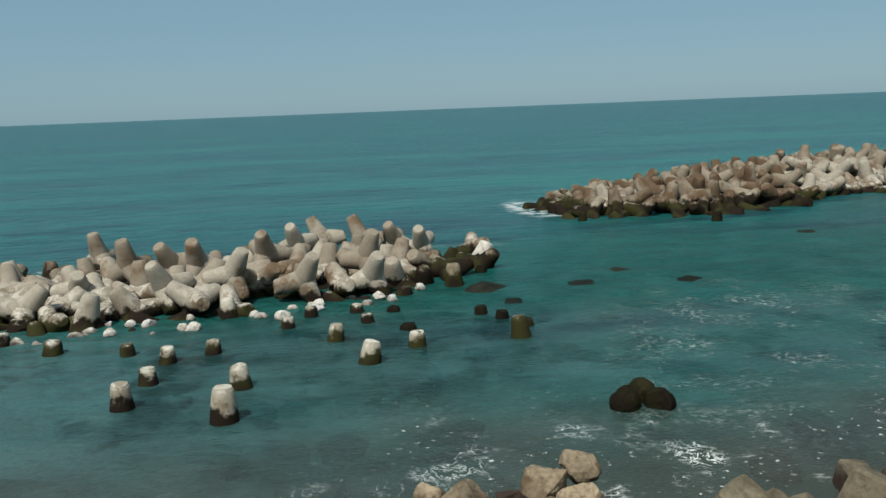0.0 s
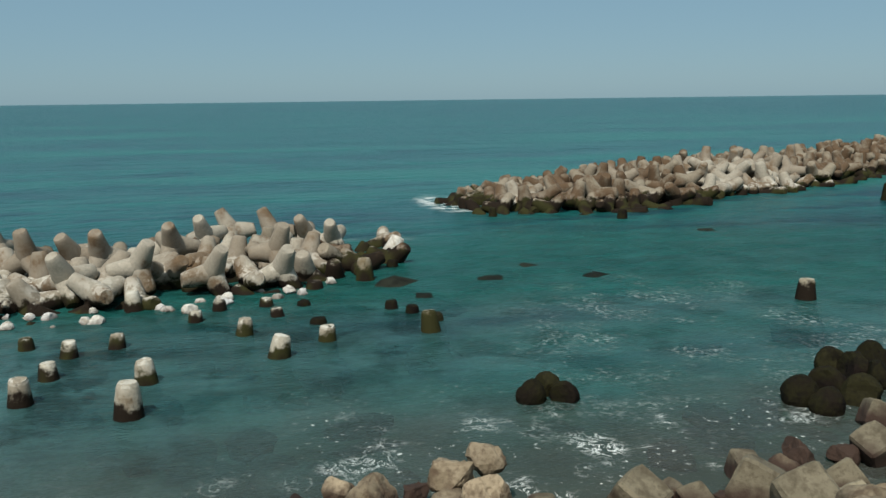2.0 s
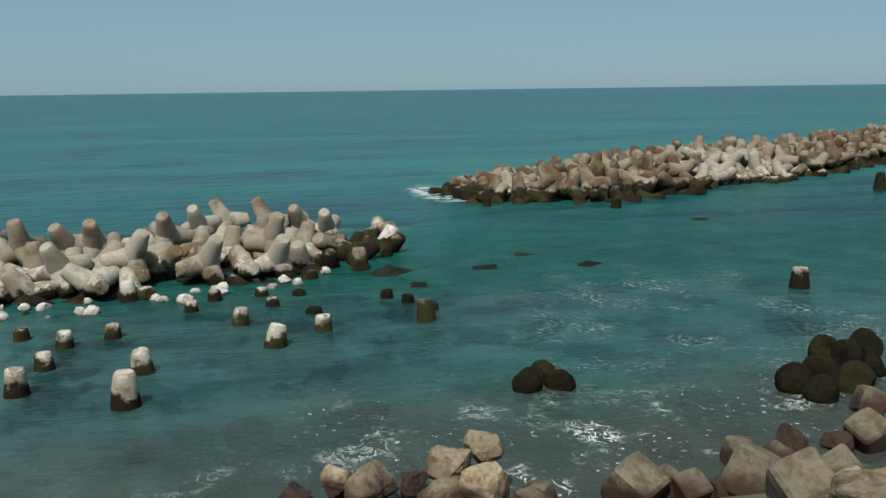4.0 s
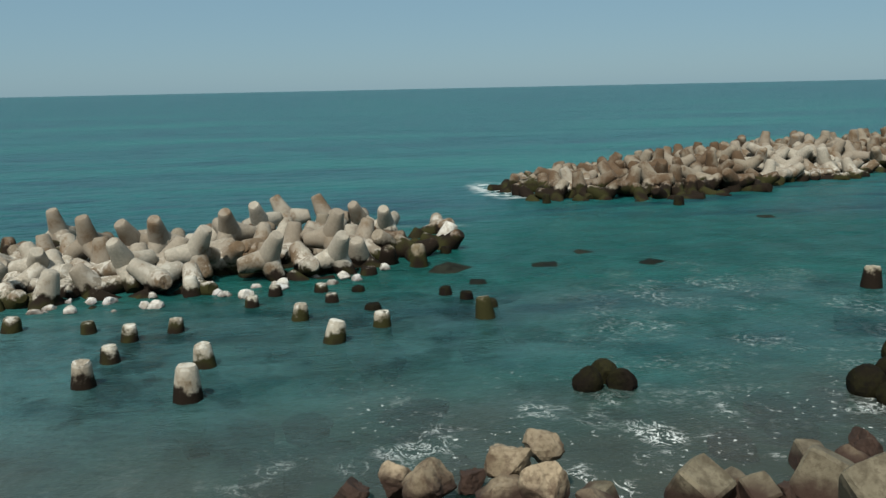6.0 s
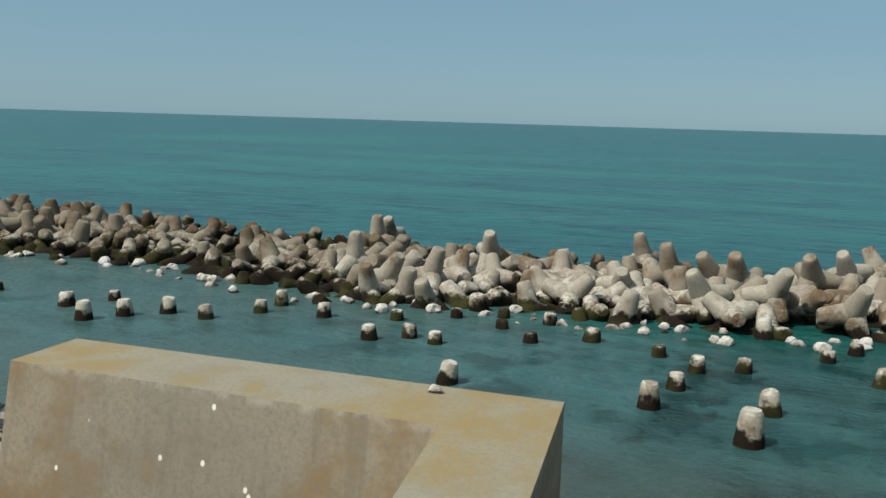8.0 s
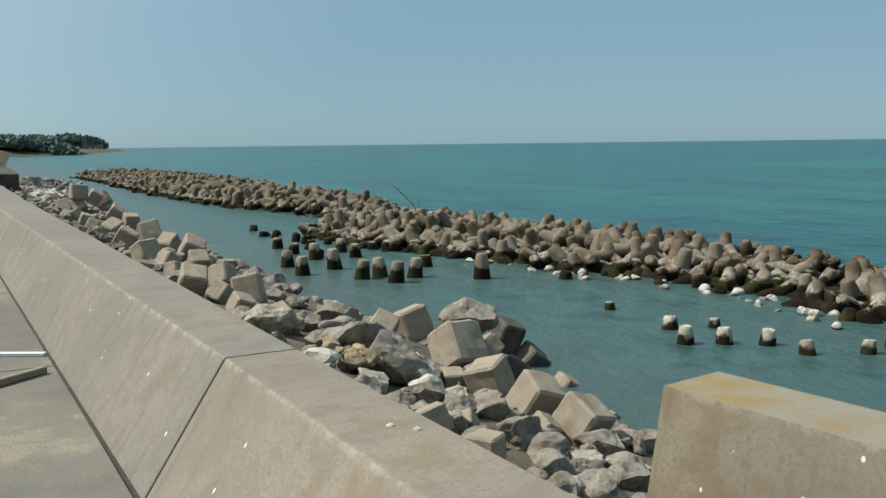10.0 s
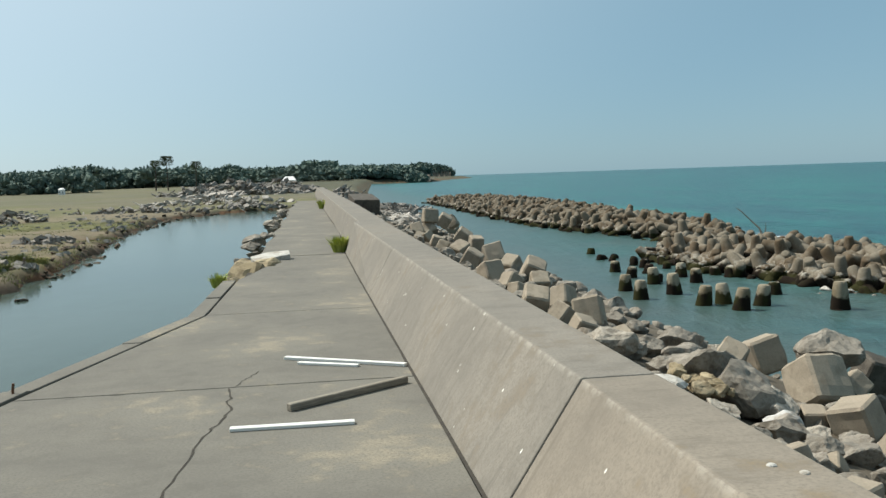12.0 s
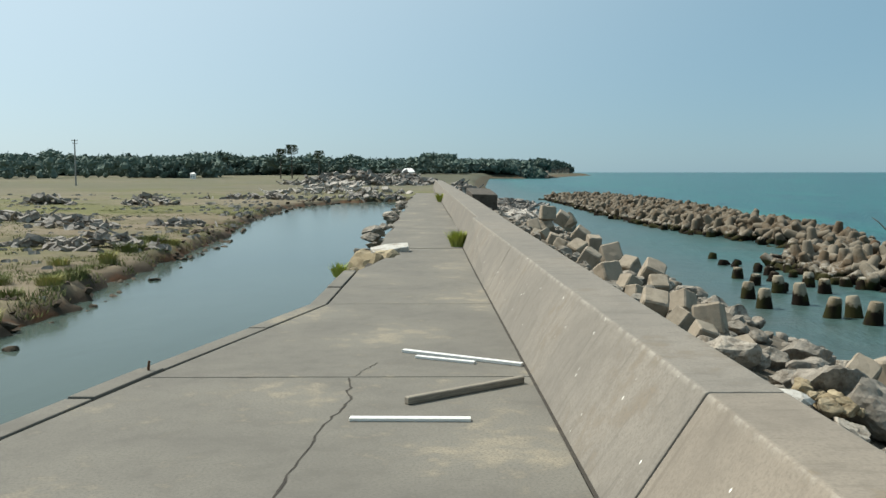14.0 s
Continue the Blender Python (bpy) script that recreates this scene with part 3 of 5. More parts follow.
# kerb pieces along the pool edge
kerb = tagged(new("kerb"), "low concrete kerb edging the road", "kerb", kind="structure")
marks = [(-20.0, 3.0), (3.03, 9.0), (9.04, 10.75), (10.8, 12.3), (12.34, 15.4), (15.42, 17.95), (18.0, 20.6), (20.65, 23.9)]
for y0, y1 in marks:
    lift = random.uniform(0.0, 0.025)
    e0, e1 = road_edge(y0), road_edge(y1)
    part("kerb_stone", flat_prism("kerb_stone", [(e0 + 0.285, y0), (e1 + 0.285, y1), (e1 - 0.03, y1), (e0 - 0.03, y0)], 2.0, 4.005 + lift, ROAD, 0.015), kerb)


def crack(points, width):
    """A thin ragged strip that follows a crack in the slab."""
    verts, faces = [], []
    for i, (x, y) in enumerate(points):
        w = width * random.uniform(0.5, 1.3)
        verts += [(x - w, y - w * 0.3, 4.0045), (x + w, y + w * 0.3, 4.0045)]
        if i:
            faces.append((2 * i - 2, 2 * i - 1, 2 * i + 1, 2 * i))
    return mesh_of("crack", verts, faces, DARK_GAP)


def wander(stops, n, jitter):
    pts = []
    for (x0, y0), (x1, y1) in zip(stops, stops[1:]):
        for k in range(n):
            f = k / n
            pts.append((x0 + (x1 - x0) * f + random.uniform(-jitter, jitter), y0 + (y1 - y0) * f + random.uniform(-jitter, jitter)))
    return pts + [stops[-1]]


part("crack", crack(wander([(-1.35, 6.4), (-1.2, 8.0), (-1.1, 9.7), (-0.9, 10.6), (-1.02, 11.8)], 9, 0.035), 0.013), road, "dark ragged crack")
gap_verts, gap_faces = [], []
for k, y in enumerate(np.arange(2.0, 75.0, 0.9)):
    w = wall_foot(y)
    jag = 0.012 * noise.noise(Vector((y * 0.9, 2.0, 0.0)))
    gap_verts += [(w - 0.018 + jag, y, 4.0045), (w + 0.02, y, 4.0045)]
    if k:
        gap_faces.append((2 * k - 2, 2 * k - 1, 2 * k + 1, 2 * k))
part("joint_gap", mesh_of("joint_gap", gap_verts, gap_faces, DARK_GAP), road, "dark open joint along the wall foot")

part("crack", crack(wander([(-0.93, 11.9), (-0.86, 12.25), (-0.72, 12.7)], 6, 0.025), 0.008), road, "fine dark crack")
part("crack", crack(wander([(-3.9, 11.6), (-2.6, 11.8), (-1.9, 11.84)], 7, 0.03), 0.011), road, "dark ragged crack")

# ---- boards on the road ----


def board(name, a, b, w, h, material, label):
    a, b = Vector(a), Vector(b)
    d = b - a
    bm = box_bm(d.length, w, h, min(w, h) * 0.12, 1)
    for v in bm.verts:
        v.co.z += 0.004 * noise.noise(v.co * 3)
    ob = new(name, from_bm(name, bm, material))
    ob.matrix_basis = Matrix.Translation((a + b) / 2) @ d.to_track_quat("X", "Z").to_matrix().to_4x4()
    return tagged(ob, label, "board")


board("white_board", (-0.83, 9.86, 4.02), (0.43, 9.83, 4.02), 0.095, 0.035, WHITE_WOOD, "short white painted board lying on the road")
board("timber_beam", (-0.26, 10.5, 4.045), (1.13, 11.52, 4.045), 0.09, 0.085, GREY_WOOD, "weathered grey square timber lying on the road")
board("white_board", (-0.39, 13.42, 4.025), (1.22, 12.46, 4.025), 0.085, 0.045, WHITE_WOOD, "long white painted board against the wall foot")
board("white_board", (-0.2, 13.02, 4.02), (0.60, 12.62, 4.02), 0.08, 0.035, WHITE_WOOD, "narrow white board beside a longer one")
post = new("steel_post", mesh_of("steel_post", *tube([(-3.62, 12.15, 3.9), (-3.63, 12.15, 4.06), (-3.62, 12.16, 4.15)], [0.018, 0.018, 0.017], 8), RUST))
tagged(post, "short rusty steel post in the kerb", "post")

# ---- tetrapods ----


def tetrapod_mesh(name, seed, material, seg=14):
    """Four tapering legs out of one hub, each with a rounded rim at its end."""
    dirs = [Vector((0, 0, 1))] + [Vector((math.cos(a) * 0.943, math.sin(a) * 0.943, -0.333)) for a in (0.3, 0.3 + 2.094, 0.3 + 4.189)]
    stops = [(0.0, 0.54), (0.28, 0.52), (0.62, 0.455), (1.0, 0.385), (1.26, 0.335), (1.335, 0.285), (1.348, 0.14)]
    verts, faces = [], []
    for d in dirs:
        base = len(verts)
        v, f = tube([d * s for s, _ in stops], [r for _, r in stops], seg)
        verts += v
        faces += [tuple(i + base for i in q) for q in f]
    out = []
    for v in verts:
        v = Vector(v)
        k = noise.noise(v * 1.8 + Vector((seed * 5.0, 1, 2))) * 0.05 + noise.noise(v * 6 + Vector((seed, 7, 2))) * 0.022
        out.append(v + v.normalized() * k if v.length > 0.01 else v)
    me = mesh_of(name, out, faces, material, True)
    per = (len(stops) - 1) * seg + 2
    flat = [not ((i % per) >= (len(stops) - 3) * seg) for i in range(len(me.polygons))]
    me.polygons.foreach_set("use_smooth", flat)
    return me


TETRA_MESHES = [tetrapod_mesh("tetrapod", s, TETRA) for s in range(4)]
TAN_MESHES = [tetrapod_mesh("tetrapod", s + 5, TETRA_TAN) for s in range(3)]
BROWN_MESHES = [tetrapod_mesh("tetrapod", s + 9, TETRA_BROWN) for s in range(3)]


def settled(rnd, x, y, z, size):
    """A tetrapod's pose in a heap: mostly on three legs, leaning, some tipped right over."""
    k = rnd.random()
    lean = rnd.uniform(0, 34) if k < 0.1 else rnd.uniform(95, 180) if k < 0.66 else rnd.uniform(35, 95)
    turn = Matrix.Rotation(rnd.uniform(0, 6.283), 4, "Z")
    tip = Matrix.Rotation(radians(lean), 4, (math.cos(rnd.uniform(0, 6.283)), math.sin(rnd.uniform(0, 6.283)), 0))
    return Matrix.Translation((x, y, z)) @ turn @ tip @ Matrix.Rotation(rnd.uniform(0, 6.283), 4, "Z") @ Matrix.Diagonal((size, size, size, 1))


def heap(rnd, rows, step):
    """Places over a breakwater: rows of (along y, near edge x, far edge x, crest height)."""
    spots, ys = [], [r[0] for r in rows]
    lo, hi = min(ys), max(ys)
    order = sorted(rows)
    n = int((hi - lo) / (step * 0.866))
    for j in range(n + 1):
        y = lo + (hi - lo) * j / max(n, 1)
        a = float(np.interp(y, [r[0] for r in order], [r[1] for r in order]))
        b = float(np.interp(y, [r[0] for r in order], [r[2] for r in order]))
        c = float(np.interp(y, [r[0] for r in order], [r[3] for r in order]))
        m = max(1, int((b - a) / step))
        for i in range(m + 1):
            u = (i + (0.5 if j % 2 else 0)) / (m + 0.5)
            z = -0.45 + c * (math.sin(min(u, 1.0) * math.pi) ** 0.6 if 0 < u < 1 else 0.0) * (1 - 0.42 * u)
            spots.append((a + (b - a) * u + rnd.uniform(-0.35, 0.35), y + rnd.uniform(-0.35, 0.35), z + rnd.uniform(-0.35, 0.35), u))
    return spots


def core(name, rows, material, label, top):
    """A near-black rubble sheet, added to keep a heap's gaps dark and hide water."""
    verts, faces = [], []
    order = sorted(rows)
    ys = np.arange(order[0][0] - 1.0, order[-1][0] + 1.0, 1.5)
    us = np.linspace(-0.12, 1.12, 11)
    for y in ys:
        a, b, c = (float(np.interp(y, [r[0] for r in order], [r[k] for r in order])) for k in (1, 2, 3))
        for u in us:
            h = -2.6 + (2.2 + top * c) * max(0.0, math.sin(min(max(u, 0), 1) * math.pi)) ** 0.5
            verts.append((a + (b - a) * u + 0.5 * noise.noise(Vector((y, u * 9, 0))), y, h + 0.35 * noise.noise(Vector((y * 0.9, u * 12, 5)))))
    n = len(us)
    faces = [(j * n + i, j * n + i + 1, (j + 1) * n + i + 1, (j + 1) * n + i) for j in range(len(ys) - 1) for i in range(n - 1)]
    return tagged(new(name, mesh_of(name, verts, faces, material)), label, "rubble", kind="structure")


def joined_tetrapods(name, poses, material, seg, label):
    """A far heap whose pieces are too small to tell apart, as one mesh."""
    me0 = tetrapod_mesh("tetrapod_far", 3, material, seg)
    co = np.array([v.co[:] for v in me0.vertices])
    polys = [tuple(p.vertices) for p in me0.polygons]
    verts, faces = [], []
    for m in poses:
        a = np.array(m)
        base = len(verts)
        verts += [tuple(v) for v in co @ a[:3, :3].T + a[:3, 3]]
        faces += [tuple(i + base for i in q) for q in polys]
    bpy.data.meshes.remove(me0)
    return tagged(new(name, mesh_of(name, verts, faces, material, True)), label, "tetrapod heap", kind="stuff")


NORTH = [(-8.0, 38.5, 39.5, 0.2), (-6.0, 33.6, 39.5, 0.9), (-2.0, 31.4, 40.0, 1.75), (4.0, 29.6, 40.0, 1.5), (9.0, 29.4, 40.0, 1.35), (15.0, 28.0, 40.0, 1.5), (20.0, 28.2, 40.0, 1.6),
         (26.0, 29.5, 40.0, 1.15), (31.0, 29.3, 40.0, 1.35), (38.0, 27.0, 41.0, 1.9), (45.0, 25.2, 40.5, 2.0), (54.0, 23.2, 39.0, 2.1), (62.0, 23.0, 36.0, 1.6), (68.0, 25.0, 36.0, 1.1)]
NORTH_FAR = [(73.0, 30.5, 36.0, 1.3), (84.0, 29.6, 40.0, 2.0), (97.0, 26.4, 41.0, 2.1), (114.0, 25.6, 42.0, 2.2), (135.0, 25.0, 43.0, 2.2), (178.0, 26.0, 45.0, 2.1), (213.0, 25.5, 36.0, 1.4)]
SOUTH = [(-15.0, 49.5, 57.0, 0.3), (-18.0, 48.5, 60.0, 1.2), (-22.0, 47.8, 62.0, 1.5), (-27.0, 49.3, 64.0, 1.8), (-35.0, 54.0, 68.0, 2.4), (-38.0, 54.0, 69.0, 2.2), (-46.0, 58.8, 72.0, 1.9), (-57.0, 65.5, 78.0, 2.0), (-80.0, 79.0, 92.0, 2.0)]
rnd = random.Random(5)
core("rubble_bed_1", NORTH, WEED_ROCK, "near-black rubble sheet added under the tetrapods", 0.5)
core("rubble_bed_2", NORTH_FAR, WEED_ROCK, "near-black rubble sheet added under the far tetrapods", 0.5)
core("rubble_bed_3", SOUTH, WEED_ROCK, "near-black rubble sheet added under brown tetrapods", 0.4)
north_spots = heap(rnd, NORTH, 1.32)
# tetrapods with a known stance: place, and the way that one leg points
PLACED_A = [
    (40.57, -0.72, 0.9, 0.13, 0.48, 0.87), (40.19, -2.44, 0.87, 0.15, 0.4, 0.9), (33.51, -2.16, 1.09, -0.37, -0.22, 0.91), (40.13, -3.92, 0.67, -0.53, 0.36, 0.77), (39.62, -4.96, 0.53, -0.65, 0.16, 0.74),
    (34.84, 6.49, 1.08, -0.34, 0.13, 0.93), (40.44, 8.71, 0.68, -0.23, 0.17, 0.96), (34.1, 4.83, 1.13, -0.55, 0.32, 0.77), (34.09, 3.96, 1.15, -0.55, 0.08, 0.83), (32.3, 2.62, 0.96, -0.4, -0.39, 0.83),
    (39.62, 0.4, 0.88, -0.58, 0.24, 0.78), (35.45, 1.56, 1.23, -0.66, 0.09, 0.74), (40.22, -7.36, 0.07, -0.8, -0.41, 0.43), (31.87, 0.19, 0.69, -0.44, -0.34, 0.83), (32.3, -2.21, 0.58, -0.58, -0.21, 0.79),
    (31.59, 4.77, 0.81, -0.5, 0.29, 0.82),
]
PLACED_B = [
    (38.0, 20.78, 0.84, -0.17, -0.04, 0.98), (39.11, 20.71, 0.82, -0.53, -0.16, 0.83), (30.9, 17.87, 0.97, -0.14, -0.06, 0.99), (28.59, 15.9, 0.26, -0.37, -0.0, 0.93), (30.28, 14.32, 0.77, 0.0, -0.31, 0.95), (35.08, 13.86, 1.07, -0.54, -0.14, 0.83), (29.62, 15.83, 0.65, -0.1, -0.55, 0.83),
]
for i, (x, y, z, dx, dy, dz) in enumerate(PLACED_A + PLACED_B):
    ob = new("tetrapod", TETRA_MESHES[i % 4])
    q = Vector((0, 0, 1)).rotation_difference(Vector((dx, dy, dz)))
    ob.matrix_basis = Matrix.Translation((x, y, z)) @ q.to_matrix().to_4x4() @ Matrix.Rotation(rnd.uniform(0, 2.1), 4, "Z") @ Matrix.Diagonal((0.74, 0.74, 0.84, 1))
    tagged(ob, "sea-worn grey concrete tetrapod high in the breakwater heap", "tetrapod", "tetrapods of the breakwater")
north_spots = [p for p in north_spots if all((p[0] - q[0]) ** 2 + (p[1] - q[1]) ** 2 > 0.95 ** 2 for q in PLACED_A + PLACED_B)]
north_spots = [(x, y, z - (0.3 if y < 20 else 0.38 if y < 52 else 0.15), u) for x, y, z, u in north_spots]
count = 0
rest, rest_brown = [], []
for x, y, z, u in north_spots:
    m = settled(rnd, x, y, z, rnd.uniform(0.70, 0.86))
    # between y 22 and 34 more are browned, for weed and backlit sides
    brown = u > 0.70 or (u > 0.5 and 22 < y < 34) or y < -4.2
    if y < 26 and u < 0.62 and count < 170:
        ob = new("tetrapod", BROWN_MESHES[count % 3] if brown else TAN_MESHES[count % 3] if y > 17 else TETRA_MESHES[count % 4])
        ob.matrix_basis = m
        tagged(ob, "brown weed-stained concrete tetrapod on the seaward side" if brown else "sea-worn grey concrete tetrapod in a breakwater heap", "tetrapod", "tetrapods of the breakwater")
        count += 1
    else:
        (rest_brown if brown else rest).append(m)
joined_tetrapods("tetrapod_heap", rest_brown, TETRA_BROWN, 12, "heap of brown weed-stained tetrapods on the seaward side")
joined_tetrapods("tetrapod_heap", rest, TETRA_TAN, 12, "heap of sea-worn grey concrete tetrapods")
joined_tetrapods("tetrapod_heap", [settled(rnd, x, y, z - 0.15, 0.92) for x, y, z, u in heap(rnd, NORTH_FAR, 1.7)], TETRA_TAN, 8, "long distant heap of grey concrete tetrapods")
behind_pale, behind_brown = [], []
for i, (x, y, z, u) in enumerate(heap(rnd, SOUTH, 1.55)):
    pale = u < 0.5 and -41 < y < -31 or rnd.random() < 0.06
    m = settled(rnd, x, y, z, rnd.uniform(0.82, 0.96))
    if u < 0.3 and y > -40:
        ob = new("tetrapod", TETRA_MESHES[i % 4] if pale else BROWN_MESHES[i % 3])
        ob.matrix_basis = m
        tagged(ob, "pale grey concrete tetrapod among brown ones" if pale else "brown weathered concrete tetrapod in a breakwater heap", "tetrapod", "tetrapods of the brown breakwater")
    else:
        (behind_pale if pale else behind_brown).append(m)
joined_tetrapods("tetrapod_heap", behind_pale, TETRA, 12, "pale grey tetrapods among brown ones")
joined_tetrapods("tetrapod_heap", behind_brown, TETRA_BROWN, 12, "heap of brown weathered concrete tetrapods")

# single legs that rise out of the shallow water: x, y, height, radius
HEADS_A = [
    (23.36, 13.07, 0.44, 0.26), (24.24, 12.15, 0.42, 0.25), (23.93, 11.16, 0.35, 0.24), (20.48, 9.12, 0.53, 0.27), (25.58, 8.79, 0.29, 0.25),
    (26.67, 7.18, 0.4, 0.3), (25.91, 5.07, 0.31, 0.24), (27.5, 12.06, 0.29, 0.23), (26.83, 10.2, 0.27, 0.22), (28.38, 10.69, 0.32, 0.23),
    (28.2, 9.03, 0.37, 0.26), (20.99, 4.3, 0.6, 0.26), (22.9, 4.03, 0.42, 0.25), (24.78, 3.8, 0.45, 0.23), (25.45, 2.68, 0.38, 0.24),
    (21.94, 1.76, 0.55, 0.27), (19.54, 1.91, 0.78, 0.29), (25.8, -0.73, 0.48, 0.25), (23.24, -1.56, 0.57, 0.29), (24.52, -2.88, 0.41, 0.27),
    (27.81, -1.72, 0.27, 0.24), (29.34, -1.5, 0.28, 0.25), (29.13, -0.04, 0.34, 0.25), (27.83, 0.69, 0.32, 0.24),
]
HEADS_B = [
    (30.01, 2.65, 0.64, 0.28), (26.56, -2.85, 0.14, 0.31), (29.1, -2.66, 0.13, 0.27), (32.61, -5.24, 0.8, 0.31), (25.94, -6.25, 0.18, 0.37),
    (34.96, -6.75, 0.24, 0.27), (26.11, 13.56, 0.32, 0.25), (20.97, 21.86, 0.58, 0.28), (22.06, 21.25, 0.53, 0.28), (23.1, 20.33, 0.53, 0.27),
    (23.06, 18.86, 0.43, 0.27), (23.72, 23.29, 0.32, 0.23), (24.76, 17.91, 0.42, 0.24), (26.03, 17.97, 0.53, 0.25), (25.28, 15.8, 0.46, 0.26),
    (22.79, 27.91, 0.27, 0.24), (22.23, 23.92, 0.46, 0.3), (25.13, -18.44, 0.65, 0.34), (47.55, -40.42, 1.05, 0.49), (24.67, -5.78, 0.58, 0.27),
    (45.22, -21.51, 0.46, 0.31), (27.84, -5.3, 0.24, 0.24), (27.07, -5.83, 0.22, 0.24), (48.3, -15.07, 0.48, 0.25),
]
HEADS_C = [
    (15.87, 43.71, 0.94, 0.4), (16.26, 47.08, 0.85, 0.37), (18.63, 49.28, 0.91, 0.33), (17.99, 44.82, 1.07, 0.36), (17.98, 40.74, 0.92, 0.36),
    (18.9, 41.09, 0.94, 0.36), (18.91, 38.83, 0.99, 0.37), (20.4, 39.8, 0.95, 0.36), (20.97, 48.83, 0.78, 0.4), (22.86, 37.68, 1.22, 0.35),
    (26.17, 35.3, 0.36, 0.33), (18.66, 55.85, 0.67, 0.33), (18.59, 52.46, 0.64, 0.31), (21.23, 57.52, 0.53, 0.34), (22.59, 43.02, 0.59, 0.36),
    (21.36, 51.81, 0.82, 0.31),
]


def leg_mesh(name, seed, material):
    """A tetrapod standing on the bed with one leg up; the leg's end is at the origin."""
    me = tetrapod_mesh(name, seed, material, 18)
    for v in me.vertices:
        v.co.z -= 1.335
    return me


HEAD = mat_tetrapod("limed_concrete", (0.40, 0.365, 0.295), (0.12, 0.085, 0.05), 0.08, -0.16)
LEGS = [leg_mesh("tetrapod", 20 + s, HEAD) for s in range(4)]
WEEDY = leg_mesh("tetrapod", 31, WEED_ROCK)
# darkened by weed, and by painted shade for far legs against the light
WEEDY_SHADED = leg_mesh("tetrapod", 33, mat_tetrapod("weed_shade_dark_concrete", (0.30, 0.26, 0.19), (0.12, 0.09, 0.05), 0.2, 0.12))
for i, (x, y, h, r) in enumerate(HEADS_A + HEADS_B + HEADS_C):
    weedy = h < 0.26 or (x > 40)
    ob = new("tetrapod", WEEDY if weedy else WEEDY_SHADED if y > 30 or y < -4.5 else LEGS[i % 4])
    s = min(0.76, max(0.56, r / 0.42)) if y < 30 else 0.86
    ob.matrix_basis = Matrix.Translation((x + 0.1, y, h)) @ Matrix.Rotation(rnd.uniform(0, 6.28), 4, "Z") @ Matrix.Rotation(radians(rnd.uniform(0, 9)), 4, "X") @ Matrix.Diagonal((s, s, s * 1.4, 1))
    tagged(ob, "weed-black tetrapod leg just breaking the water" if weedy else "tetrapod leg with white bird lime rising from the water", "tetrapod", "tetrapods standing in the shallows")

limed = new("tetrapod", leg_mesh("tetrapod", 35, WHITE_ROCK))
limed.matrix_basis = Matrix.Translation((38.7, -7.75, 0.62)) @ Matrix.Rotation(radians(24), 4, "X") @ Matrix.Diagonal((0.9, 0.9, 0.9, 1))
tagged(limed, "tetrapod leg white with bird lime at the breakwater's end", "tetrapod", "tetrapods standing in the shallows")
for i in range(22):
    y = rnd.uniform(50, 72)
    s = rnd.uniform(0.6, 0.85)
    ob = new("tetrapod", WEEDY_SHADED if i % 3 else WEEDY)
    ob.matrix_basis = Matrix.Translation((rnd.uniform(19.0, 24.0) + 0.06 * (y - 48), y, rnd.uniform(0.1, 0.55))) @ Matrix.Rotation(rnd.uniform(0, 6.28), 4, "Z") @ Matrix.Rotation(radians(rnd.uniform(0, 30)), 4, "X") @ Matrix.Diagonal((s, s, s, 1))
    tagged(ob, "weed-dark tetrapod leg low in the water", "tetrapod", "tetrapods standing in the shallows")

# white stones at the foot of the breakwater
STONES = [rock_mesh("stone", 40 + s, WHITE_ROCK, 6, 2, 0.08) for s in range(3)]
for i in range(110):
    y = rnd.uniform(-4, 44)
    edge = float(np.interp(y, [r[0] for r in NORTH], [r[1] for r in NORTH]))
    s = rnd.uniform(0.22, 0.62)
    ob = new("stone", STONES[i % 3])
    ob.matrix_basis = Matrix.Translation((edge - rnd.uniform(0.0, 2.2) ** 1.3 * 0.7 + 0.6, y, rnd.uniform(-0.12, 0.08))) @ Matrix.Rotation(rnd.uniform(0, 6.28), 4, "Z") @ Matrix.Diagonal((s, s * 0.8, s * 0.7, 1))
    tagged(ob, "white bird-limed stone awash at the breakwater foot", "stone", "white stones")

# ---- shore rocks and blocks ----
SHORE = [
    (13.55, -4.07, 0.9, 0.59, 0.52), (13.29, -3.48, 0.8, 0.74, 0.65), (12.73, -3.81, 0.6, 0.73, 0.68), (13.74, -1.75, 0.5, 0.57, 0.52), (13.37, -2.22, 0.5, 0.79, 0.6),
    (12.94, -3.24, 0.45, 0.69, 0.55), (13.91, -2.97, 0.3, 0.58, 0.44), (14.04, -1.02, 0.25, 0.67, 0.34), (12.22, -4.48, 0.5, 0.63, 0.27),
]
SUNKEN = [
    (18.8, 4.9, 1.1), (18.2, 0.7, 1.3), (18.5, -0.5, 1.0), (18.8, -2.8, 1.2), (16.4, -0.1, 0.8), (16.1, 0.5, 0.9), (15.6, -3.0, 0.7), (17.2, -10.3, 1.0), (22.7, -13.3, 1.0),
    (33.0, -12.0, 2.0), (32.3, -9.4, 2.2), (30.5, -13.9, 1.6), (33.2, -22.4, 2.2), (39.4, -22.8, 2.4), (31.2, -6.8, 2.0), (34.3, -5.7, 2.2), (16.0, -10.0, 0.8), (15.6, -8.5, 0.8),
    (16.8, -0.8, 0.9), (16.1, -1.7, 0.7), (17.3, -11.6, 0.8), (21.0, 3.0, 0.9), (22.8, 4.0, 1.0), (29.3, -7.3, 1.5), (36.5, -8.5, 2.0), (28.5, 12.0, 1.2),
]
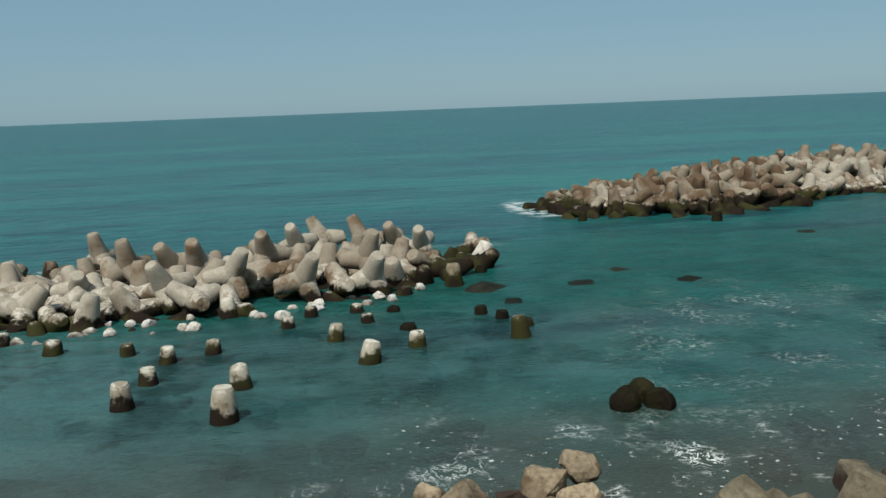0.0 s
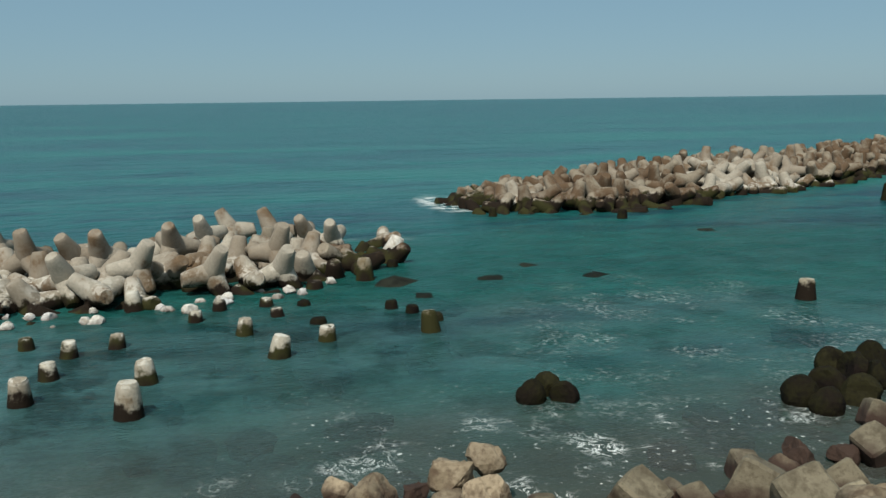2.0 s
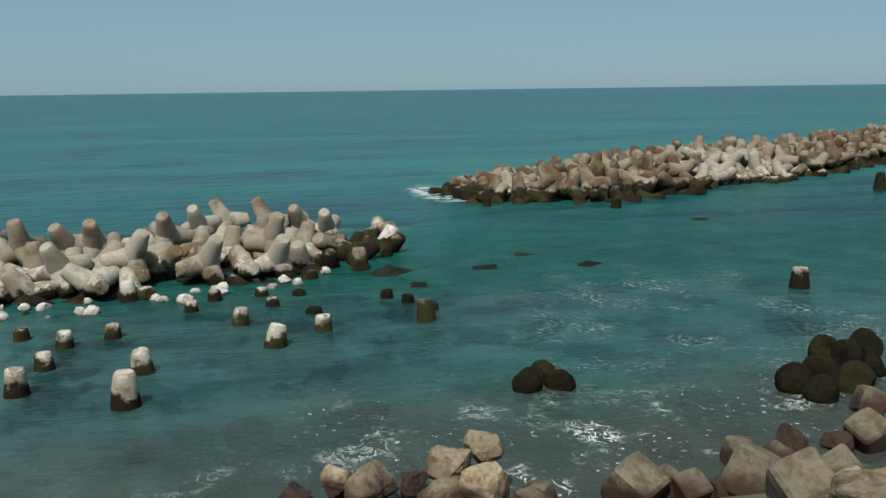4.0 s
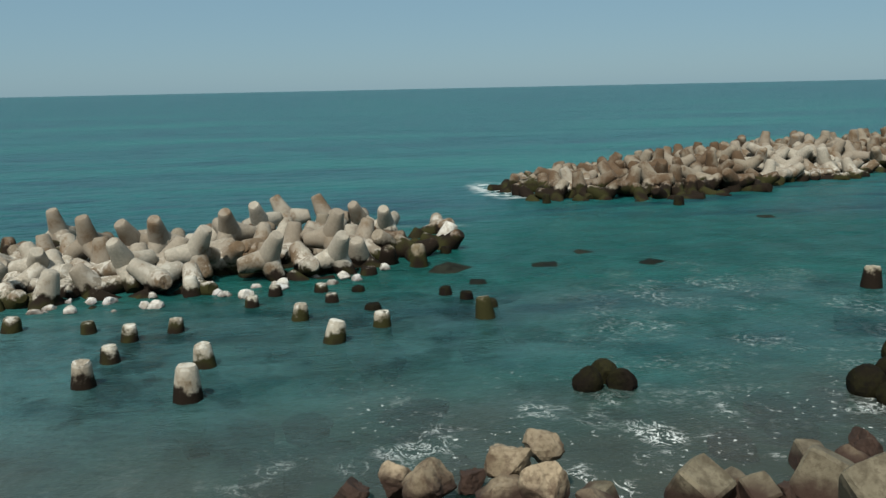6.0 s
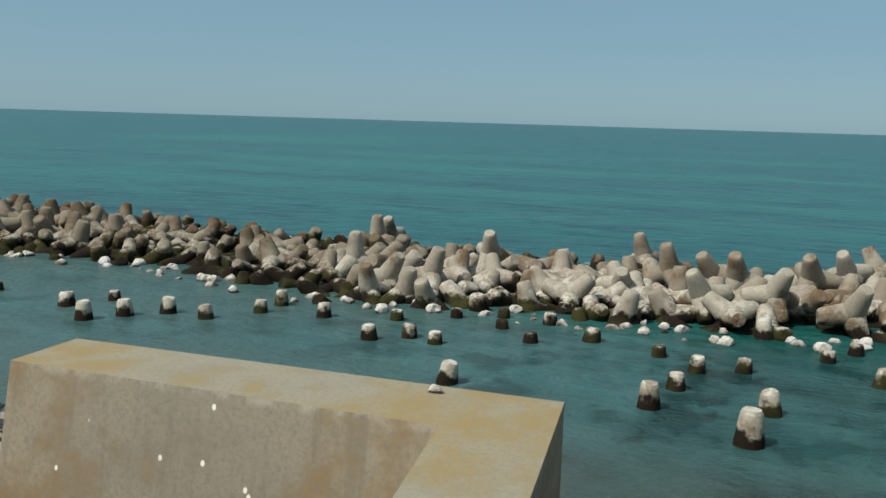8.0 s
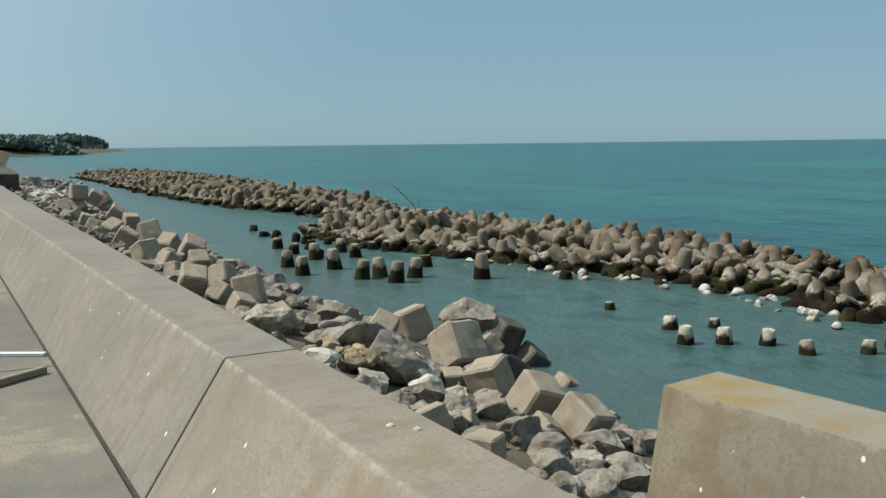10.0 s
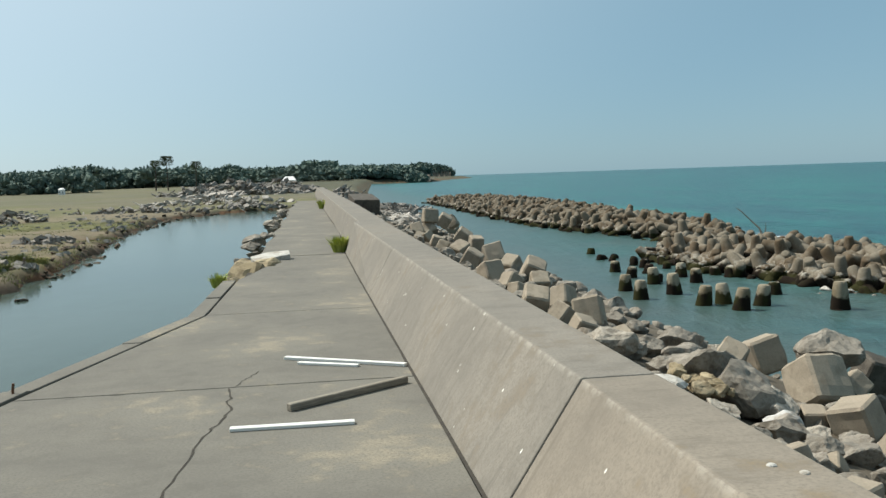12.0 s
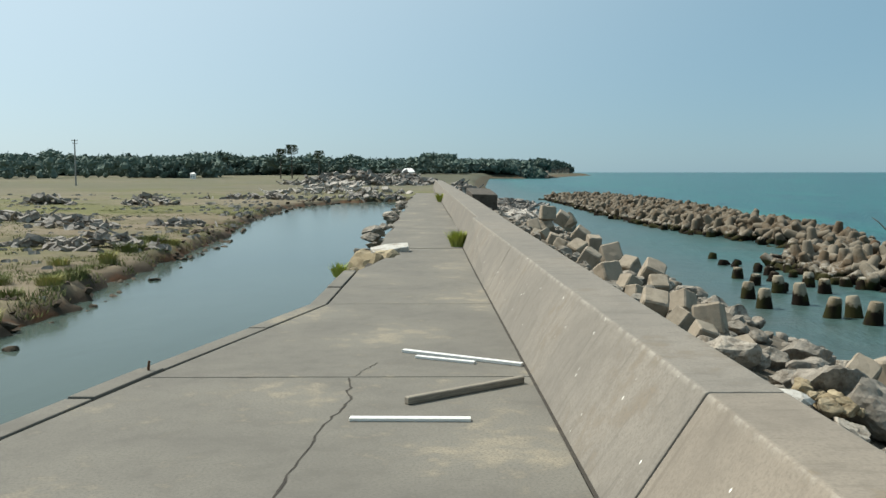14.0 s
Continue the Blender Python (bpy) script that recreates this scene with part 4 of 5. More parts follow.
ROCKS_NEAR = [
    (7.57, 20.7, 2.4, 0.72), (8.65, 21.48, 2.34, 1.16), (8.03, 19.26, 2.37, 0.97), (7.02, 16.41, 2.72, 1.24), (7.3, 15.37, 2.6, 1.12),
    (7.76, 15.1, 2.42, 0.92), (6.33, 12.82, 2.63, 0.47), (7.17, 13.58, 2.47, 0.63), (7.11, 12.41, 2.48, 0.61), (7.79, 12.63, 2.29, 0.58),
    (7.22, 10.9, 2.46, 0.66), (8.23, 12.67, 2.13, 0.38), (5.88, 13.38, 2.76, 0.51), (8.66, 10.82, 2.14, 0.63), (6.84, 9.49, 2.5, 0.64),
    (7.84, 10.1, 2.2, 0.48), (6.97, 8.76, 2.4, 0.53), (6.26, 8.63, 2.58, 0.46), (11.32, 19.46, 2.29, 1.3), (8.04, 14.13, 2.18, 0.44),
    (7.09, 18.33, 2.48, 0.61), (6.5, 14.3, 2.59, 0.49), (6.46, 11.4, 2.59, 0.46),
]
ROCKS_MID = [
    (6.26, 19.46, 2.85, 0.93), (8.68, 26.23, 2.17, 0.6), (6.35, 20.53, 2.7, 0.62), (9.63, 37.14, 1.98, 0.55), (5.62, 30.0, 2.88, 0.58),
    (5.96, 41.45, 2.83, 0.68), (6.21, 38.03, 2.74, 0.63),
]
ROCKS_WHITE = [
    (5.75, 14.87, 2.87, 0.52), (7.29, 13.86, 2.44, 0.46), (8.26, 10.08, 2.05, 0.23),
]
SHORE_ROCKS = [
    (13.82, -9.96, 0.14, 0.48), (13.03, -9.27, 0.15, 0.51), (13.4, -9.83, 0.12, 0.41), (13.56, -10.76, 0.11, 0.39), (12.54, -7.71, 0.1, 0.37),
]
WEED_KNOBS = [
    (18.36, -14.15, 0.17, 0.67), (17.74, -14.28, 0.18, 0.74), (18.49, -15.39, 0.17, 0.69), (16.62, -12.1, 0.17, 0.7), (16.91, -12.96, 0.18, 0.73),
    (15.92, -12.21, 0.15, 0.62), (16.21, -13.29, 0.18, 0.72), (17.13, -14.43, 0.17, 0.69), (18.28, -6.53, 0.14, 0.57), (18.66, -7.01, 0.14, 0.58),
    (18.15, -7.25, 0.13, 0.52),
]
ROCKS_TAN = [rock_mesh("boulder", 60 + s, BOULDER, 8, 4, 0.11) for s in range(5)]
ROCKS_GREY = [rock_mesh("boulder", 80 + s, GREY_ROCK, 16, 4, 0.10) for s in range(6)]
ROCKS_FILL = [rock_mesh("boulder", 80 + s, GREY_ROCK, 9, 3, 0.15) for s in range(6)]
ROCKS_CLAY = [rock_mesh("clay_lump", 120 + s, EARTH, 5, 3, 0.12) for s in range(2)]
ROCKS_DARK = [rock_mesh("boulder", 90 + s, WEED_ROCK, 2, 3, 0.07) for s in range(3)]
ROCKS_SUNK = [rock_mesh("boulder", 95 + s, SUNK_ROCK, 5, 2, 0.12) for s in range(3)]


def rest_rock(name, me, x, y, z, w, h, label, group, deep=1.15, cat="rock"):
    ob = new(name, me)
    ob.matrix_basis = Matrix.Translation((x, y, z)) @ Matrix.Rotation(rnd.uniform(0, 6.28), 4, "Z") @ Matrix.Rotation(rnd.uniform(-0.3, 0.3), 4, "X") @ Matrix.Diagonal((w * deep, w * rnd.uniform(0.85, 1.1) * deep, h * deep, 1))
    return tagged(ob, label, cat, group)


for i, (x, y, z, w, h) in enumerate(SHORE):
    rest_rock("boulder", ROCKS_TAN[i % 5], x, y, z - 0.1, w * 1.0, h * 1.2, "tan shore boulder with a wet brown foot", "shore boulders", 0.95)
for i, (x, y, z, s) in enumerate(SHORE_ROCKS):
    rest_rock("boulder", ROCKS_TAN[(i + 2) % 5], x, y, z, s, s, "tan shore boulder with a wet brown foot", "shore boulders", 1.2)
for i, (x, y, z, s) in enumerate(WEED_KNOBS):
    rest_rock("boulder", ROCKS_DARK[i % 3], x, y, z - 0.04, s, s * 1.05, "rounded boulder black with seaweed at the waterline", "weedy boulders", 1.0)
for i, (x, y, s) in enumerate(SUNKEN):
    rest_rock("boulder", ROCKS_SUNK[i % 3], x, y, -0.42 if x < 28 else -0.36, s, 0.5, "dark weedy boulder under the water", "sunken boulders")
for i, (x, y, z, s) in enumerate(ROCKS_NEAR + ROCKS_MID):
    rest_rock("boulder", ROCKS_GREY[i % 6], x, y, z - 0.08, s * 0.95, s * 0.8, "angular grey broken rock on the seaward slope", "broken rocks")
for i, (x, y, z, s) in enumerate(ROCKS_WHITE):
    rest_rock("boulder", STONES[i % 3], x, y, z, s, s * 0.6, "flat white broken rock among grey rubble", "white rocks")


def cube_mesh(name, seed):
    """A cast armour block with worn, chipped edges."""
    bm = box_bm(1.0, 1.0, 1.0, 0.07, 1)
    bmesh.ops.subdivide_edges(bm, edges=[e for e in bm.edges if e.calc_length() > 0.3], cuts=3, use_grid_fill=True)
    for v in bm.verts:
        k = noise.noise(v.co * 2.6 + Vector((seed * 2.0, 0, 0))) * 0.035 + noise.noise(v.co * 8 + Vector((0, seed, 0))) * 0.015
        if max(abs(c) for c in v.co) > 0.4 and v.co.length > 0.72:
            k -= 0.05 * max(0.0, noise.noise(v.co * 4 + Vector((seed, seed, 0))) + 0.3)
        v.co += v.co.normalized() * k
    return from_bm(name, bm, CUBE)


CUBES = [cube_mesh("armour_block", s) for s in range(4)]
WET_CUBES = [cube_mesh("armour_block", 5 + s) for s in range(3)]
for me in WET_CUBES:
    me.materials[0] = WET_BLOCK
DARK_CUBE = cube_mesh("armour_block", 9)
DARK_CUBE.materials[0] = DARK_CONCRETE
CUBES_SHORE = [
    (12.62, -6.27, 0.26, 0.75), (12.76, -6.92, 0.16, 0.46), (12.43, -7.16, 0.18, 0.51), (12.42, -8.28, 0.29, 0.84), (13.47, -8.69, 0.17, 0.51),
    (9.98, -7.34, 1.25, 0.74), (15.01, -12.63, 0.19, 0.54), (13.45, -11.33, 0.23, 0.67), (12.22, -9.76, 0.29, 0.6), (9.72, -7.87, 1.25, 0.49),
    (12.74, -4.7, 0.17, 0.49),
]
CUBES_NEAR = [
    (6.78, 20.09, 2.64, 0.73), (10.98, 21.56, 1.84, 0.98), (9.55, 20.38, 2.09, 0.78), (10.01, 17.47, 2.11, 1.17), (10.89, 17.59, 1.98, 0.6),
    (9.0, 14.5, 2.22, 0.86), (8.47, 14.95, 2.16, 0.5), (8.98, 12.96, 2.22, 0.86), (14.82, 19.94, -0.14, 0.83), (8.88, 11.51, 2.23, 0.85),
    (8.08, 11.47, 2.22, 0.49), (6.09, 11.34, 2.73, 0.53), (6.77, 11.56, 2.51, 0.39), (6.14, 10.0, 2.7, 0.53),
]
CUBES_MID = [
    (7.42, 24.48, 2.67, 0.98), (7.82, 28.59, 2.51, 0.85), (5.97, 24.78, 2.99, 0.88), (6.54, 24.18, 2.72, 0.62), (6.34, 21.52, 2.79, 0.66),
    (8.95, 37.35, 2.44, 1.1), (8.6, 40.0, 2.43, 0.98), (6.29, 32.69, 2.95, 0.96), (8.73, 44.68, 2.52, 1.2), (6.69, 39.17, 2.87, 0.99),
    (6.7, 31.25, 2.76, 0.79), (6.46, 29.17, 2.74, 0.63), (8.24, 33.39, 2.43, 0.86), (7.16, 45.14, 2.75, 1.01), (10.07, 62.35, 2.26, 1.28),
    (9.88, 56.12, 2.2, 1.04), (14.87, 99.57, 0.3, 1.55), (6.52, 46.86, 2.8, 0.77), (6.99, 52.95, 2.7, 0.82), (7.02, 57.39, 2.67, 0.78),
]
CUBES_FAR = [
    (8.63, 68.83, 3.49, 1.4), (10.24, 72.68, 2.9, 1.2), (8.53, 68.8, 2.49, 1.2), (11.28, 75.38, 2.59, 1.1), (7.38, 66.89, 2.54, 1.1),
    (7.07, 62.01, 2.23, 0.9),
]
CUBES_DARK = [
    (14.76, 22.86, 0.81, 0.95), (15.25, 22.33, 0.04, 0.95), (17.0, 23.74, -0.68, 0.8), (12.5, 19.03, 0.79, 0.8),
]


def armour_block(me, x, y, z, s, label, group):
    ob = new("armour_block", me)
    turn = Euler((rnd.uniform(-0.7, 0.7), rnd.uniform(-0.7, 0.7), rnd.uniform(0, 1.57))).to_matrix().to_4x4()
    ob.matrix_basis = Matrix.Translation((x, y, z)) @ turn @ Matrix.Diagonal((s, s, s * rnd.uniform(0.95, 1.15), 1))
    return tagged(ob, label, "concrete block", group)


for i, (x, y, z, s) in enumerate(CUBES_SHORE):
    armour_block(WET_CUBES[i % 3], x, y, z, s * 0.95, "tilted concrete block half sunk at the water's edge", "shore blocks")
for i, (x, y, z, s) in enumerate(CUBES_NEAR + CUBES_MID + CUBES_FAR):
    armour_block(CUBES[i % 4], x, y, z - 0.05, s * 0.80, "tilted cast concrete armour block with worn edges", "armour blocks")
for i, (x, y, z, s) in enumerate(CUBES_DARK):
    armour_block(DARK_CUBE, x, y, z, s * 0.84, "weed-dark concrete armour block at the waterline", "armour blocks")
for i in range(22):
    s = rnd.uniform(0.12, 0.3)
    x = rnd.uniform(6.2, 6.9)
    y = rnd.uniform(14.6, 16.0)
    rest_rock("stone", ROCKS_CLAY[i % 2], x, y, slope_height(x, y) + 0.3 + rnd.uniform(0, 0.15), s, s * 0.8, "small pale yellow stone among grey rubble", "yellow stones", cat="stone")
# smaller rubble filling the slope between the blocks
fill = []
for i in range(560):
    y = 6.5 + rnd.random() ** 2.4 * 100
    x = rnd.uniform(3.6, 12.8)
    s = rnd.uniform(0.22, 0.6) * (1.0 if y < 30 else 1.5)
    z = slope_height(x, y) + s * 0.15
    if i < 130 and y < 40:
        rest_rock("boulder", ROCKS_GREY[i % 6], x, y, z, s, s * 0.7, "angular grey broken rock on the seaward slope", "broken rocks")
    else:
        fill.append((i % 6, Matrix.Translation((x, y, z)) @ Euler((rnd.uniform(-0.5, 0.5), rnd.uniform(-0.5, 0.5), rnd.uniform(0, 6.28))).to_matrix().to_4x4() @ Matrix.Diagonal((s, s * 0.9, s * 0.7, 1))))
verts, faces = [], []
for k, m in fill:
    a = np.array(m)
    base = len(verts)
    co = np.array([v.co[:] for v in ROCKS_FILL[k].vertices])
    verts += [tuple(v) for v in co @ a[:3, :3].T + a[:3, 3]]
    faces += [tuple(i + base for i in p.vertices) for p in ROCKS_FILL[k].polygons]
tagged(new("rubble_slope", mesh_of("rubble_slope", verts, faces, GREY_ROCK)), "loose grey rubble on the seaward slope", "rubble", kind="stuff")
for i in range(46):
    y = rnd.uniform(-18, 1.2)
    x = rnd.uniform(4.5, 9.3)
    s = rnd.uniform(0.5, 1.1)
    z = float(np.interp(x, BEACH_X, BEACH_Z)) + s * 0.15
    rest_rock("boulder", ROCKS_TAN[i % 5], x, y, z, s, s * 0.75, "tan shore boulder with a wet brown foot", "shore boulders")

# ---- distance ----


def clump_forest(name, spots, material, label, level=1):
    """Many uneven crowns in one mesh: a lumpy core with sprays of foliage standing out of it."""
    bm0 = bmesh.new()
    bmesh.ops.create_icosphere(bm0, subdivisions=level, radius=1.0)
    co = np.array([v.co[:] for v in bm0.verts])
    polys = [tuple(v.index for v in f.verts) for f in bm0.faces]
    bm0.free()
    rl = np.random.default_rng(len(spots))
    verts, faces = [], []
    for x, y, z, r, h in spots:
        base = len(verts)
        k = (0.82 + 0.22 * rl.standard_normal(len(co)).clip(-1.5, 1.5))[:, None]
        verts += [tuple(v) for v in co * k * (r * 0.85, r * 0.85, h * 0.8) + (x, y, z)]
        faces += [tuple(i + base for i in q) for q in polys]
        n = 26
        d = rl.standard_normal((n, 3))
        d /= np.linalg.norm(d, axis=1)[:, None]
        d[:, 2] = np.abs(d[:, 2]) * 1.1 - 0.15
        c = d * rl.uniform(0.75, 1.08, (n, 1)) * (r, r, h) + (x, y, z)
        u, w = rl.standard_normal((n, 3)) * 0.2 * r, rl.standard_normal((n, 3)) * 0.16 * r
        base = len(verts)
        verts += [tuple(v) for v in np.stack([c - u, c + w, c + u, c - w * 0.7], 1).reshape(-1, 3)]
        faces += [(base + 4 * i, base + 4 * i + 1, base + 4 * i + 2, base + 4 * i + 3) for i in range(n)]
    return tagged(new(name, mesh_of(name, verts, faces, material)), label, "woodland", kind="stuff")


fr = random.Random(11)
woods = []
for i in range(3600):
    az = radians(fr.uniform(-34, 7.2))
    a = math.degrees(az)
    d = fr.uniform(620, 900) if a < -7 else fr.uniform(700, 1000)
    if a > 2:
        d = fr.uniform(860, 930)
    x, y = math.sin(az) * d, math.cos(az) * d
    top = 20 + 4 * noise.noise(Vector((a * 0.35, 1.5, 0))) + 3 * noise.noise(Vector((a * 1.3, 7.5, 0)))
    g = land_height(x, y)
    r = fr.uniform(1.8, 4.2)
    woods.append((x, y, g + fr.uniform(0.1, 0.78) * (top - g), r * 1.25, r * fr.uniform(0.7, 0.95)))
for i in range(1500):
    az = radians(fr.uniform(-34, 6.8))
    d = fr.uniform(640, 760) if az < -0.12 else fr.uniform(835, 870)
    x, y = math.sin(az) * d, math.cos(az) * d
    woods.append((x, y, land_height(x, y) + fr.uniform(0.5, 9), 5.2, 3.8))
clump_forest("woodland", woods, HAZED_LEAF, "dark green woodland on the low hills", 1)
grove = []
for i in range(420):
    a = fr.uniform(-27, -14) if i < 170 else fr.uniform(-18.5, -13.2)
    az, d = radians(a), fr.uniform(470, 540)
    r = fr.uniform(1.8, 3.2)
    grove.append((math.sin(az) * d, math.cos(az) * d, 3 + fr.uniform(1, 9.5), r, r))
clump_forest("woodland", grove, HAZED_LEAF, "darker green grove in front of the hills")
cape = []
for i in range(40):
    az, d = radians(fr.uniform(7.2, 8.4)), 1450
    cape.append((math.sin(az) * d, math.cos(az) * d, fr.uniform(6, 15), 11, 8))
clump_forest("woodland", cape, HAZED_LEAF, "far wooded headland in the haze", 1)


def cliff(name, az0, az1, d, h, label):
    bmv, faces = [], []
    n = 30
    for i in range(n + 1):
        az = radians(az0 + (az1 - az0) * i / n)
        for j, (dd, z) in enumerate(((-9, -1.0), (-4, h * 0.45), (0, h), (60, h * 1.05), (62, -1))):
            w = 4 * noise.noise(Vector((i * 0.6, j, 0)))
            bmv.append((math.sin(az) * (d + dd + w), math.cos(az) * (d + dd + w), z * (1 + 0.25 * noise.noise(Vector((i * 0.5, 3, j)))) if z > 0 else z))
    faces = [(i * 5 + j, (i + 1) * 5 + j, (i + 1) * 5 + j + 1, i * 5 + j + 1) for i in range(n) for j in range(4)]
    return tagged(new(name, mesh_of(name, bmv, faces, CLIFF)), label, "cliff", kind="structure")


cliff("cliff_1", -1.5, 7.2, 850, 7, "tan sea cliff below the woods")
cliff("cliff_2", 7.0, 8.5, 1440, 12, "distant headland cliff")


def pine_tree(x, y, height, seed, lean):
    rp = random.Random(seed)
    tree = tagged(new("pine_tree"), "tall thin storm-stripped pine with a sparse top", "tree", "lone pines")
    pts = [(lean * k / 6 * height * 0.1, 0, height * k / 6) for k in range(7)]
    part("trunk", mesh_of("trunk", *tube(pts, [0.34 - 0.045 * k for k in range(7)], 7), BARK), tree)
    for k in range(6):
        z = height * rp.uniform(0.62, 0.97)
        a = rp.uniform(0, 6.28)
        ln = height * rp.uniform(0.1, 0.17)
        p = Vector((lean * z * 0.1, 0, z))
        q = p + Vector((math.cos(a) * ln, math.sin(a) * ln, ln * 0.25))
        part("limb", mesh_of("limb", *tube([p, (p + q) / 2 + Vector((0, 0, 0.1)), q], [0.1, 0.07, 0.03], 5), BARK), tree)
    verts, faces = [], []
    for k in range(900):
        t = rp.random() ** 0.6
        z = height * (0.72 + 0.3 * t)
        rad = height * 0.15 * (0.35 + rp.random() * (1.1 - 0.6 * abs(t - 0.5)))
        a = rp.uniform(0, 6.28) if rp.random() > 0.4 else rp.choice((0.4, 2.6, 4.4)) + rp.uniform(-0.3, 0.3)
        c = Vector((lean * z * 0.1 + math.cos(a) * rad, math.sin(a) * rad, z))
        s = height * 0.022
        u = Vector((rp.uniform(-1, 1), rp.uniform(-1, 1), rp.uniform(-0.4, 0.4))).normalized() * s
        w = Vector((rp.uniform(-1, 1), rp.uniform(-1, 1), rp.uniform(-1, 1))).normalized() * s * 0.6
        b = len(verts)
        verts += [c - u, c + w, c + u, c - w]
        faces.append((b, b + 1, b + 2, b + 3))
    part("crown", mesh_of("crown", verts, faces, PINE), tree)
    tree.matrix_basis = Matrix.Translation((x, y, land_height(x, y) - 0.1))
    return tree


for az, d, h, sd, ln in ((-9.55, 430, 13.5, 1, 0.2), (-8.85, 430, 15.5, 2, -0.15), (-7.2, 470, 13.5, 3, 0.1)):
    pine_tree(math.sin(radians(az)) * d, math.cos(radians(az)) * d, h, sd, ln)


def utility_pole(x, y, height):
    pole = tagged(new("utility_pole"), "grey concrete utility pole with crossarms standing on the flats", "utility pole")
    part("shaft", mesh_of("shaft", *tube([(0, 0, 0), (0, 0, height * 0.5), (0, 0, height)], [0.2, 0.17, 0.13], 10), POLE), pole)
    for z, ln in ((height - 0.35, 1.5), (height - 1.0, 1.2)):
        part("crossarm", from_bm("crossarm", box_bm(ln, 0.1, 0.1, 0.01), GREY_WOOD), pole, "", Matrix.Translation((0, 0.15, z)))
        for sx in (-0.45, 0.45):
            part("insulator", mesh_of("insulator", *tube([(sx * ln, 0.15, z + 0.05), (sx * ln, 0.15, z + 0.12), (sx * ln, 0.15, z + 0.25)], [0.05, 0.07, 0.04], 8), WHITE_PAINT), pole, "white insulator")
    pole.matrix_basis = Matrix.Translation((x, y, land_height(x, y) - 0.1))
    return pole


utility_pole(math.sin(radians(-21.4)) * 225, math.cos(radians(-21.4)) * 225, 11.0)


def house(x, y, w, d, h, roof_mat, label):
    hs = tagged(new("house"), label, "house")
    part("wall", from_bm("wall", box_bm(w, d, h, 0.03), WHITE_PAINT), hs, "", Matrix.Translation((0, 0, h / 2)))
    v = [(-w * 0.55, -d * 0.55, h), (w * 0.55, -d * 0.55, h), (w * 0.55, d * 0.55, h), (-w * 0.55, d * 0.55, h), (-w * 0.3, 0, h + w * 0.3), (w * 0.3, 0, h + w * 0.3)]
    part("roof", mesh_of("roof", v, [(0, 1, 5, 4), (2, 3, 4, 5), (1, 2, 5), (3, 0, 4), (3, 2, 1, 0)], roof_mat), hs)
    for k in (-0.25, 0.25):
        part("window", from_bm("window", box_bm(w * 0.16, 0.08, h * 0.3, 0.01), DARK_GAP), hs, "dark window", Matrix.Translation((w * k, -d / 2 - 0.02, h * 0.55)))
    hs.matrix_basis = Matrix.Translation((x, y, land_height(x, y) - 0.1))
    return hs


house(math.sin(radians(-1.6)) * 400, math.cos(radians(-1.6)) * 400, 5.5, 5, 3.2, WHITE_PAINT, "small white building far along the shore")
house(math.sin(radians(-14.8)) * 420, math.cos(radians(-14.8)) * 420, 2.2, 2.2, 2.6, WHITE_PAINT, "tiny white hut on the flats")


def rubble_pile(x, y, r, h, n, label, long=1.0, seed=0, lumps=0.5):
    """A heap of broken concrete, boards and stones in one mesh on the ground."""
    rp = random.Random(seed)
    verts, faces = [], []
    g = land_height(x, y)
    for i in range(n):
        a, t = rp.uniform(0, 6.283), rp.random() ** 0.7
        px, py = math.cos(a) * r * t * long, math.sin(a) * r * t
        pz = h * (1 - t) * rp.uniform(0.4, 1.0)
        s = Vector((rp.uniform(0.2, 1.0), rp.uniform(0.15, 0.7), rp.uniform(0.08, 0.4))) * lumps
        if rp.random() < 0.12:
            s = Vector((rp.uniform(1.2, 2.4), 0.14, 0.1)) * lumps
        e = Euler((rp.uniform(-0.6, 0.6), rp.uniform(-0.6, 0.6), rp.uniform(0, 3.14))).to_matrix()
        b = len(verts)
        for sx, sy, sz in ((-1, -1, -1), (1, -1, -1), (1, 1, -1), (-1, 1, -1), (-1, -1, 1), (1, -1, 1), (1, 1, 1), (-1, 1, 1)):
            p = e @ Vector((sx * s.x * rp.uniform(0.7, 1), sy * s.y * rp.uniform(0.7, 1), sz * s.z * rp.uniform(0.6, 1)))
            verts.append((x + px + p.x, y + py + p.y, g + pz + p.z))
        faces += [tuple(b + k for k in q) for q in ((0, 3, 2, 1), (4, 5, 6, 7), (0, 1, 5, 4), (1, 2, 6, 5), (2, 3, 7, 6), (3, 0, 4, 7))]
    return tagged(new("rubble_pile", mesh_of("rubble_pile", verts, faces, RUBBLE)), label, "rubble", kind="stuff")


rubble_pile(-15.8, 44, 1.9, 1.0, 90, "pile of broken concrete and stones on bare soil", 1.6, 1, 0.42)
rubble_pile(-19.5, 46, 1.4, 0.7, 40, "low pile of broken slabs on bare soil", 1.5, 2, 0.5)
rubble_pile(-23.5, 60, 2.2, 0.9, 50, "pile of broken concrete and timber on dry grass", 1.4, 3, 0.6)
rubble_pile(-30, 66, 2.2, 0.9, 50, "pile of broken concrete and timber on dry grass", 1.8, 4, 0.6)
rubble_pile(-17.5, 63, 1.6, 0.7, 36, "low scatter of broken concrete by the pool", 1.8, 5, 0.45)
rubble_pile(-41, 97, 2.2, 1.5, 40, "dark mound of debris on the flats", 1.4, 6, 0.7)
rubble_pile(-31, 100, 2.2, 1.6, 40, "dark mound of debris on the flats", 1.4, 7, 0.7)
rubble_pile(-22, 118, 3.5, 0.9, 60, "row of broken concrete on the flats", 2.4, 8, 0.7)
